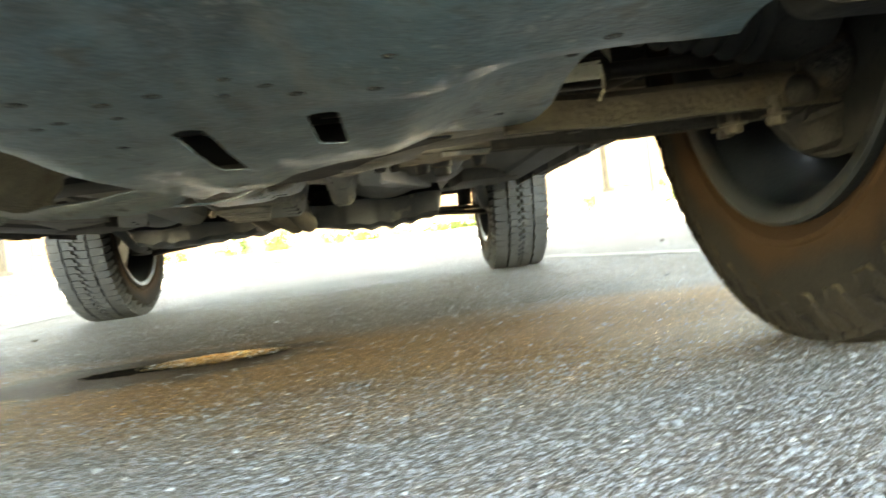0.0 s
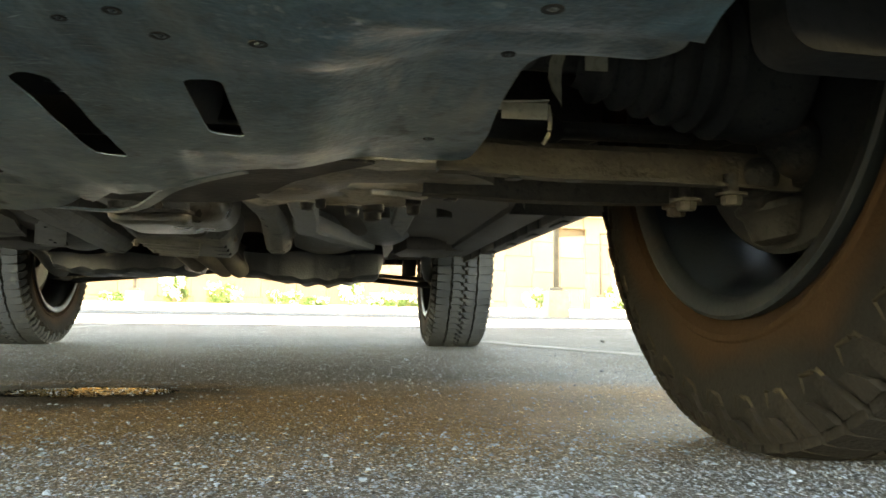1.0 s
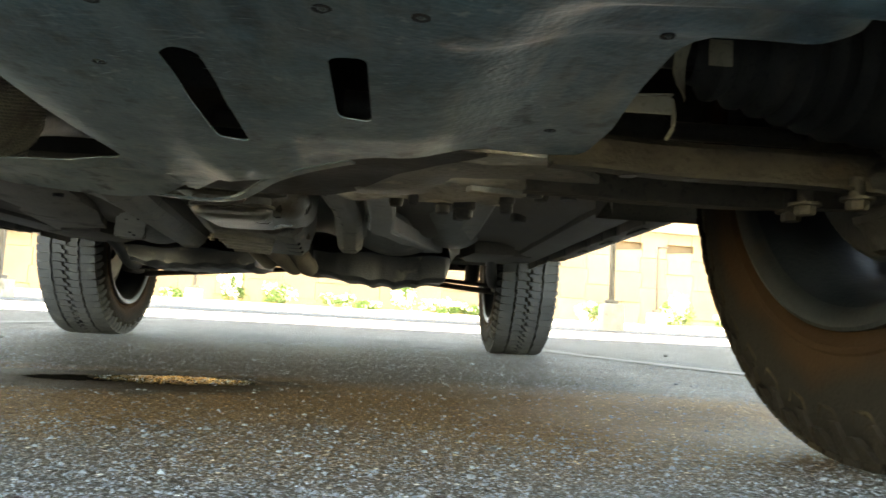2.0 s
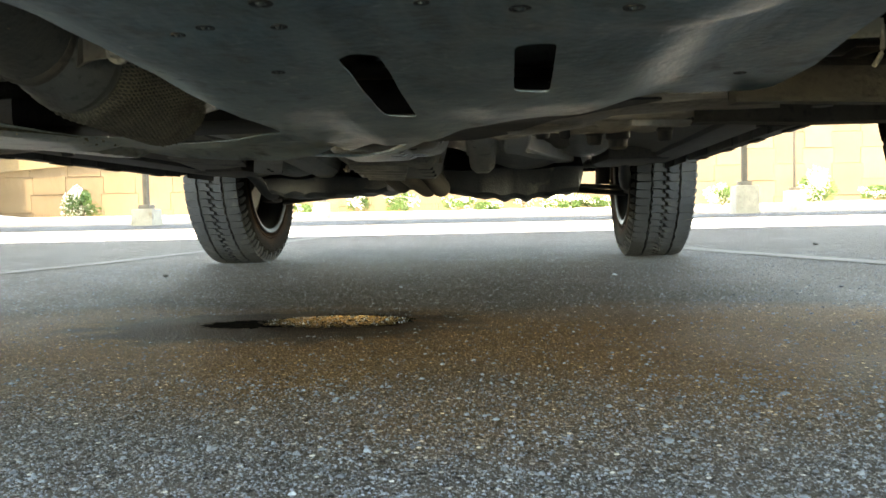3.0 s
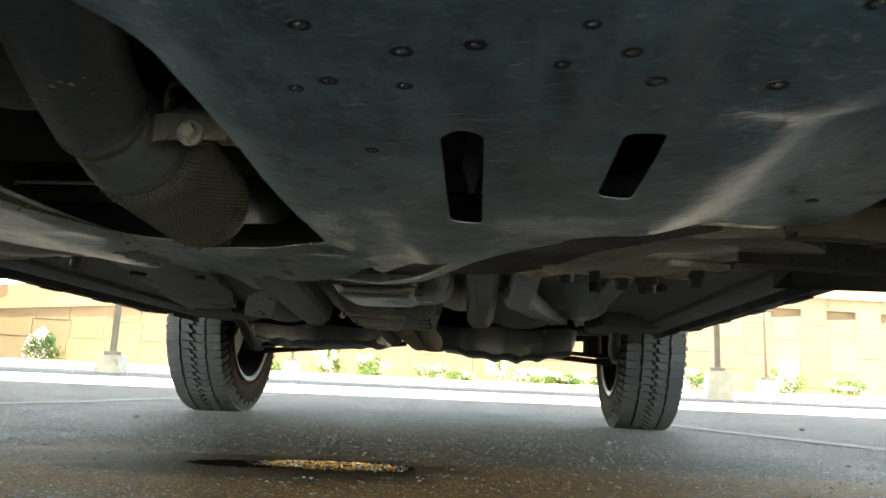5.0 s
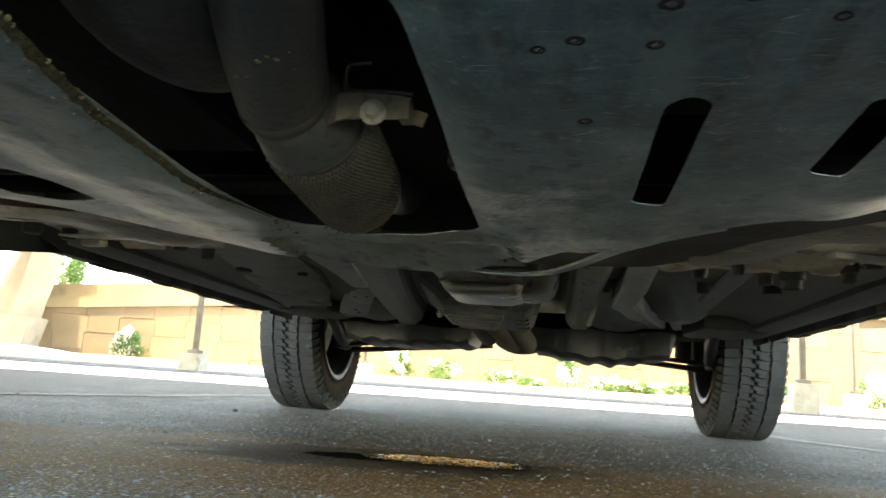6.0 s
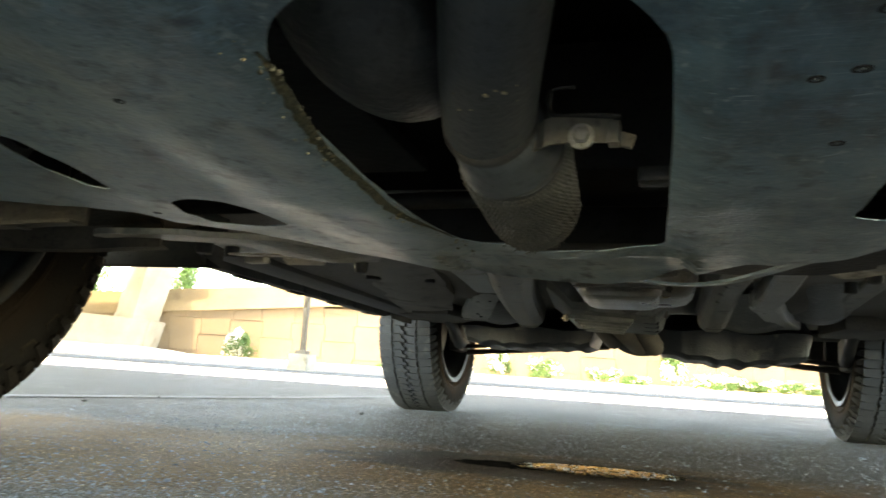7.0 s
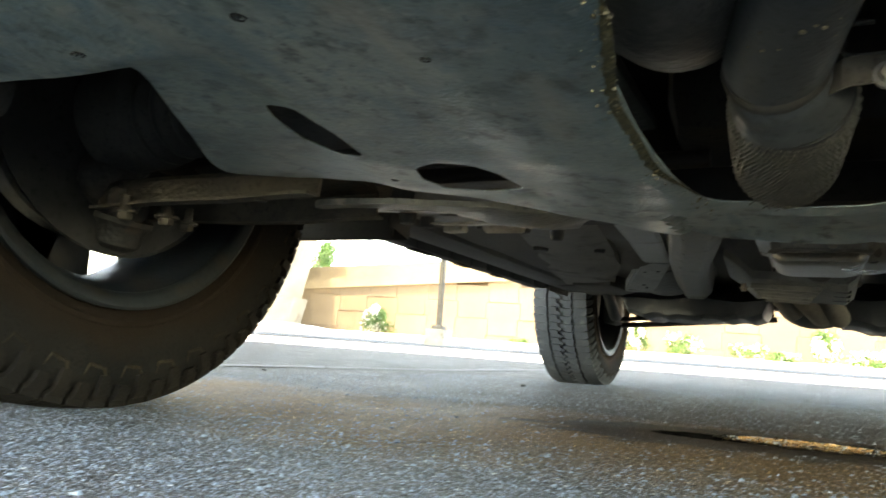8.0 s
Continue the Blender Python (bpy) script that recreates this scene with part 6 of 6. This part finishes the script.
def duct(pts, r, label):
    """A floor duct with a seam ring near its blunt rear end."""
    ps = smooth_path(pts, 8)
    n = len(ps)
    bm = bmesh.new()
    rings = []
    for k, c in enumerate(ps):
        d = (ps[min(k + 1, n - 1)] - ps[max(k - 1, 0)]).normalized()
        side = Vector((d.y, -d.x, 0)).normalized()
        up = side.cross(d).normalized()
        e_ = 1 - 0.75 * bend(n - 5, n - 1, k)
        rings.append([bm.verts.new(c + side * a * r + up * (b if b > 0 else b * e_) * r) for a, b in ((1.18, 0.6), (1.0, 0.5), (0.96, -0.25), (0.86, -0.55), (0.5, -0.88), (0.38, -0.93), (-0.38, -0.93), (-0.5, -0.88), (-0.86, -0.55), (-0.96, -0.25), (-1.0, 0.5), (-1.18, 0.6))])
    for r0, r1 in zip(rings, rings[1:]):
        for k in range(11):
            bm.faces.new((r0[k], r0[k + 1], r1[k + 1], r1[k]))
    bm.faces.new(rings[-1])
    ob = part("floor_duct", bm, M_FLOOR, car, label, smooth=False)
    p, d = ps[n - 9], (ps[n - 8] - ps[n - 9]).normalized()
    # black discs laid on the duct as shaded holes
    for k_ in (6, 11, 15, 19):
        c_ = ps[k_]
        hole = lathe(bmesh.new(), [(0.003, 0.0035), (-0.001, 0.004), (-0.001, 0.0002)], 10)
        bmesh.ops.transform(hole, matrix=pose(c_.x - r * 0.45, c_.y, c_.z - r * 0.885, 0, -63, 0), verts=hole.verts)
        part("punched_hole", hole, M_BLACK, ob)
    part("seam", box(bmesh.new(), p - Vector((0, 0, r * 0.93)), (r * 1.1, 0.006, 0.003), 0.001), M_FLOOR, ob)


duct([(-0.120, -1.70, 0.335), (-0.150, -1.45, 0.328), (-0.182, -1.25, 0.328), (-0.222, -1.0, 0.334), (-0.250, -0.75, 0.330), (-0.268, -0.55, 0.326), (-0.272, -0.50, 0.322)], 0.046, "dusty channel-shaped floor duct")
duct([(0.221, -1.70, 0.333), (0.221, -1.45, 0.325), (0.221, -1.2, 0.330), (0.218, -1.05, 0.316), (0.212, -0.93, 0.292), (0.210, -0.88, 0.285)], 0.032, "dusty channel-shaped floor duct")
# pressed floor shields beside the ducts, with a raised panel each
def bulge(name, rows_, mat, label):
    """A moulded cover lofted through cross rows: y, x from, x to, z at the edges, drop of the belly."""
    bm = bmesh.new()
    grid = []
    for y, xa, xb, ze, dp in rows_:
        row = []
        for k in range(13):
            u = k / 12
            x = xa + (xb - xa) * u
            row.append(bm.verts.new((x, y, ze - dp * (1 - abs(2 * u - 1) ** 2.2) + 0.002 * noise.noise((x * 14, y * 14, 5)))))
        grid.append(row)
    for r0, r1 in zip(grid, grid[1:]):
        for k in range(12):
            bm.faces.new((r0[k], r0[k + 1], r1[k + 1], r1[k]))
    rim = [e_ for e_ in bm.edges if e_.is_boundary]
    for v in [w for w in bmesh.ops.extrude_edge_only(bm, edges=rim)["geom"] if isinstance(w, bmesh.types.BMVert)]:
        v.co.z += 0.05
    return part(name, bm, mat, car, label)


bulge("heat_shield", [(-1.10, 0.37, 0.49, 0.372, 0.006), (-1.0, 0.375, 0.50, 0.368, 0.018), (-0.85, 0.385, 0.52, 0.358, 0.03), (-0.72, 0.392, 0.54, 0.345, 0.034), (-0.64, 0.40, 0.545, 0.335, 0.028), (-0.60, 0.41, 0.53, 0.335, 0.008)], M_SHIELD, "dusty moulded heat shield")
rail([(0.500, -1.25, 0.366), (0.504, -0.95, 0.356), (0.500, -0.66, 0.338)], 0.05, 0.03, label="dusty box-section frame rail")
bulge("heat_shield", [(-1.62, -0.46, -0.33, 0.351, 0.0), (-1.40, -0.50, -0.34, 0.344, 0.003), (-1.2, -0.54, -0.36, 0.340, 0.004), (-1.02, -0.57, -0.385, 0.337, 0.005), (-1.0, -0.575, -0.39, 0.331, 0.005), (-0.85, -0.60, -0.41, 0.330, 0.007), (-0.83, -0.605, -0.415, 0.324, 0.008), (-0.72, -0.63, -0.45, 0.322, 0.008), (-0.62, -0.65, -0.475, 0.317, 0.008), (-0.54, -0.66, -0.50, 0.312, 0.003)], M_PRESS, "dusty pressed floor shield with stepped ridges")
bulge("heat_shield", [(-0.74, -0.37, -0.295, 0.335, 0.01), (-0.66, -0.385, -0.28, 0.318, 0.022), (-0.56, -0.42, -0.27, 0.305, 0.022), (-0.50, -0.42, -0.28, 0.305, 0.006)], M_SHIELD, "dusty moulded heat shield")
bulge("heat_shield", [(-1.05, 0.245, 0.28, 0.330, 0.004), (-0.9, 0.24, 0.345, 0.325, 0.016), (-0.75, 0.235, 0.385, 0.312, 0.024), (-0.62, 0.23, 0.40, 0.302, 0.02), (-0.57, 0.24, 0.40, 0.302, 0.005)], M_SHIELD, "dusty moulded heat shield")
# side floor pressings between rail and sill
for s in (-1, 1):
    for x_, y_, r_ in ((0.455, -1.50, 0.014), (0.56, -1.10, 0.018), (0.43, -1.08, 0.012), (0.60, -1.42, 0.016)):
        bm = lathe(bmesh.new(), [(0.02, r_), (0.0, r_), (-0.002, r_ * 0.9), (-0.002, 0.0002)], 18)
        bmesh.ops.transform(bm, matrix=pose(CX + s * x_, y_, 0.331, 0, -90, 0), verts=bm.verts)
        part("floor_plug", bm, M_DARK, car, "black rubber floor plug")

# gearbox oil pan with stepped rim, housing and crossmember
pan = part("oil_pan", stacked([(0.033, -1.28, 0.345, 0.11, 0.125, 0.03), (0.033, -1.28, 0.316, 0.100, 0.12, 0.03), (0.032, -1.285, 0.311, 0.098, 0.118, 0.03), (0.031, -1.29, 0.306, 0.074, 0.108, 0.028), (0.031, -1.29, 0.294, 0.072, 0.107, 0.027), (0.031, -1.29, 0.2925, 0.077, 0.110, 0.027), (0.031, -1.29, 0.2875, 0.077, 0.110, 0.027), (0.031, -1.29, 0.286, 0.072, 0.107, 0.026),
                               (0.031, -1.295, 0.280, 0.070, 0.104, 0.026), (0.031, -1.30, 0.2725, 0.064, 0.098, 0.026), (0.031, -1.30, 0.2685, 0.054, 0.088, 0.026), (0.031, -1.30, 0.2675, 0.04, 0.07, 0.024)]), M_ALU, car, "stepped metal oil pan under the gearbox")
part("drain_plug", lathe(bmesh.new(), [(-0.004, 0.0002), (-0.004, 0.008), (0.006, 0.008)], 6), M_BOLT, pan).matrix_world = pose(0.05, -1.402, 0.300, 0, 0, 90)
bm = stacked([(0.112, -1.28, 0.35, 0.052, 0.11, 0.04), (0.112, -1.28, 0.31, 0.05, 0.108, 0.042), (0.110, -1.28, 0.292, 0.046, 0.102, 0.042), (0.108, -1.28, 0.281, 0.038, 0.092, 0.034), (0.106, -1.28, 0.2755, 0.022, 0.072, 0.02)])
part("converter_housing", bm, M_ALU, car, "rounded metal housing")
bm = bmesh.new()
cs = [(-0.155, 0.312), (-0.125, 0.290), (-0.095, 0.262), (0.088, 0.253), (0.104, 0.268), (0.118, 0.32)]
rings = []
for x_, z_ in cs:
    rings.append([bm.verts.new((x_, y, z)) for y, z in ((-0.985, z_ + 0.045), (-0.985, z_ + 0.028), (-0.975, z_ + 0.022), (-0.83, z_ - 0.002), (-0.82, z_ + 0.002), (-0.82, z_ + 0.032))])
for r0, r1 in zip(rings, rings[1:]):
    for k in range(6):
        bm.faces.new((r0[k], r1[k], r1[(k + 1) % 6], r0[(k + 1) % 6]))
bm.faces.new(rings[0])
bm.faces.new(rings[-1])
cross = part("gearbox_crossmember", bm, M_STEEL, car, "ribbed steel gearbox crossmember")
for k in range(5):
    y_ = -0.96 + 0.027 * k
    part("rib", box(bmesh.new(), (-0.03, y_, 0.2765 - 0.166 * (y_ + 0.975)), (0.14 - 0.012 * k, 0.009, 0.012), 0.0025, Matrix.Rotation(0.05, 4, "Y")), M_STEEL, cross)
# black bars laid on as the shade inside the crossmember's slots
for k in range(3):
    part("slot", box(bmesh.new(), (0.078, -0.93 + 0.036 * k, 0.272 - 0.006 * k), (0.034, 0.010, 0.008), 0.002, Matrix.Rotation(0.05, 4, "Y")), M_BLACK, cross)
for x_ in (-0.118, 0.108):
    bolt(x_, -0.9, 0.275 if x_ < 0 else 0.29, 0.007, 0.012, parent=cross)
part("gearbox_mount", stacked([(0.0, -0.9, 0.34, 0.06, 0.05, 0.02), (0.0, -0.9, 0.285, 0.055, 0.045, 0.02)]), M_DARK, car, "black gearbox mount")
bm = tube(bmesh.new(), smooth_path([(0.035, -1.0, 0.315), (0.03, -0.6, 0.31), (0.03, -0.1, 0.305)]), 0.032, 16)
part("propeller_shaft", bm, M_PAN, car)
for a_, b_, r_ in (((-0.06, -0.76, 0.29), (-0.018, -0.64, 0.243), 0.024), ((-0.01, -0.75, 0.285), (0.048, -0.60, 0.236), 0.028), ((0.035, -0.74, 0.30), (0.085, -0.6, 0.232), 0.026)):
    a_, b_ = Vector(a_), Vector(b_)
    part("coupling_drum", tube(bmesh.new(), [a_, a_.lerp(b_, 0.08), a_.lerp(b_, 0.92), b_], [r_ * 0.8, r_, r_, r_ * 0.85], 18), M_PAN, car, "dusty rear drive coupling")
bm = bmesh.new()
bmesh.ops.create_uvsphere(bm, u_segments=24, v_segments=14, radius=1)
for v in bm.verts:
    v.co = Vector((0.03 + 0.12 * v.co.x, 0.10 + 0.17 * v.co.y, 0.33 + 0.085 * v.co.z))
part("differential", bm, M_DARK, car)
part("rear_subframe", box(bmesh.new(), (CX, 0.30, 0.35), (1.0, 0.10, 0.06), 0.02), M_DARK, car)


def tank_cover(x0, x1, zb0, zb1, ph, label):
    """A moulded tank cover: straight front wall and a scalloped belly."""
    bm = bmesh.new()
    n = 56
    rings = []
    for k in range(n + 1):
        u = k / n
        x = x0 + (x1 - x0) * u
        e_ = min(1.0, 16.0 * min(u, 1 - u) + 0.45) ** 0.5
        zb = zb0 + (zb1 - zb0) * math.sin(math.pi * (0.15 + 0.7 * u)) + 0.006 * abs(math.sin(u * 17 + ph)) + 0.005 * noise.noise((u * 9, ph, 0))
        zt = 0.345
        zb = zt - (zt - zb) * e_
        fy = (-0.58 if ph > 2 else -0.44) + 0.015 * math.sin(u * 9 + ph) + 0.02 * (1 - e_) + 0.04 * (u if ph > 2 else 1 - u)
        mid = 0.5 * zb + 0.5 * 0.298
        zs = 0.288 + 0.004 * math.sin(u * 13 + ph)
        rib = 0.003 * bend(0.55, 0.9, math.sin(u * 24 + ph))
        pr = [(fy + 0.16, zt), (fy + 0.03, zs + 0.012), (fy + 0.006, zs + 0.004), (fy, zs), (fy + 0.004 + rib, zs - 0.008), (fy + 0.008 + rib, zb + 0.012), (fy + 0.024, zb + 0.001), (fy + 0.10, zb), (fy + 0.2, zb + 0.004 * math.sin(u * 40)), (fy + 0.34, zb + 0.004), (fy + 0.40, zb + 0.03), (fy + 0.42, zt)]
        rings.append([bm.verts.new((x, y, z)) for y, z in pr])
    for r0, r1 in zip(rings, rings[1:]):
        for k in range(len(rings[0]) - 1):
            bm.faces.new((r0[k], r1[k], r1[k + 1], r0[k + 1]))
    bm.faces.new(rings[0])
    bm.faces.new(rings[-1])
    return part("tank_cover", bm, M_TANK, car, label)


tank_cover(-0.505, -0.09, 0.250, 0.226, 0.5, "black moulded fuel tank cover with a scalloped belly")
tank_cover(0.085, 0.478, 0.245, 0.200, 2.6, "black moulded fuel tank cover with a scalloped belly")

# outer body
def body_outline():
    o = [(-2.80, 0.50), (-2.93, 0.56), (-2.98, 0.72), (-2.93, 0.90), (-2.2, 1.03), (-1.75, 1.08), (-1.05, 1.52), (-0.6, 1.63), (0.3, 1.64), (0.85, 1.55), (1.12, 1.05), (1.16, 0.70), (1.12, 0.42), (0.95, 0.36)]
    arch = lambda yc, a0, a1: [(yc + 0.42 * math.cos(radians(a0 + (a1 - a0) * k / 14)), 0.35 + 0.42 * math.sin(radians(a0 + (a1 - a0) * k / 14))) for k in range(15)]
    return o + [(0.66, 0.36)] + arch(RR, 2, 178) + [(-0.26, 0.38), (-1.70, 0.38)] + arch(FR, 3, 172) + [(-2.62, 0.46)]


bm = bmesh.new()
ol = body_outline()
half = 0.885


def flare(y, z):
    return half - 0.16 * bend(1.0, 1.64, z) - 0.10 * bend(-2.6, -3.05, y) - 0.05 * bend(0.8, 1.2, y)


va = [bm.verts.new((CX - flare(y, z), y, z)) for y, z in ol]
vb = [bm.verts.new((CX + flare(y, z), y, z)) for y, z in ol]
bm.faces.new(va)
bm.faces.new(vb[::-1])
for k in range(len(ol)):
    y0_, z0_ = ol[k - 1]
    y1_, z1_ = ol[k]
    if z0_ < 0.9 and z1_ < 0.9 and max(y0_, y1_) < 1.0 and min(y0_, y1_) > -2.7:
        continue
    bm.faces.new((va[k - 1], va[k], vb[k], vb[k - 1]))
# unseen panel, added to keep light out of the engine bay
part("front_valance", sheet(bmesh.new(), [(CX - 0.66, -2.80), (CX - 0.66, -2.615), (CX + 0.66, -2.615), (CX + 0.66, -2.80)], [], lambda x, y: 0.24 + 1.45 * (-2.60 - y), 0.05, 0.006), M_BLACK, car, "unseen black panel added to keep light out of the engine bay")
body = part("body_shell", bm, M_BODY, car, "dark grey car body", smooth=False)
box_ = box(bmesh.new(), (CX, -1.0, 0.78), (1.16, 3.9, 0.5), 0.03)
part("inner_structure", box_, M_DARK, car)
for s in (-1, 1):
    for q in ([(-1.45, 1.10), (-0.98, 1.46), (-0.55, 1.55), (-0.5, 1.10)], [(-0.44, 1.10), (-0.47, 1.555), (0.22, 1.56), (0.30, 1.10)], [(0.36, 1.10), (0.30, 1.555), (0.70, 1.50), (0.86, 1.12)]):
        bm = bmesh.new()
        f = bm.faces.new([bm.verts.new((CX + s * (flare(y, z) + 0.004), y, z)) for y, z in rounded(q, 0.05)])
        r = bmesh.ops.extrude_face_region(bm, geom=[f])
        for v in r["geom"]:
            if isinstance(v, bmesh.types.BMVert):
                v.co.x -= s * 0.02
        part("side_window", bm, M_GLASS, body, "dark side window", smooth=False)
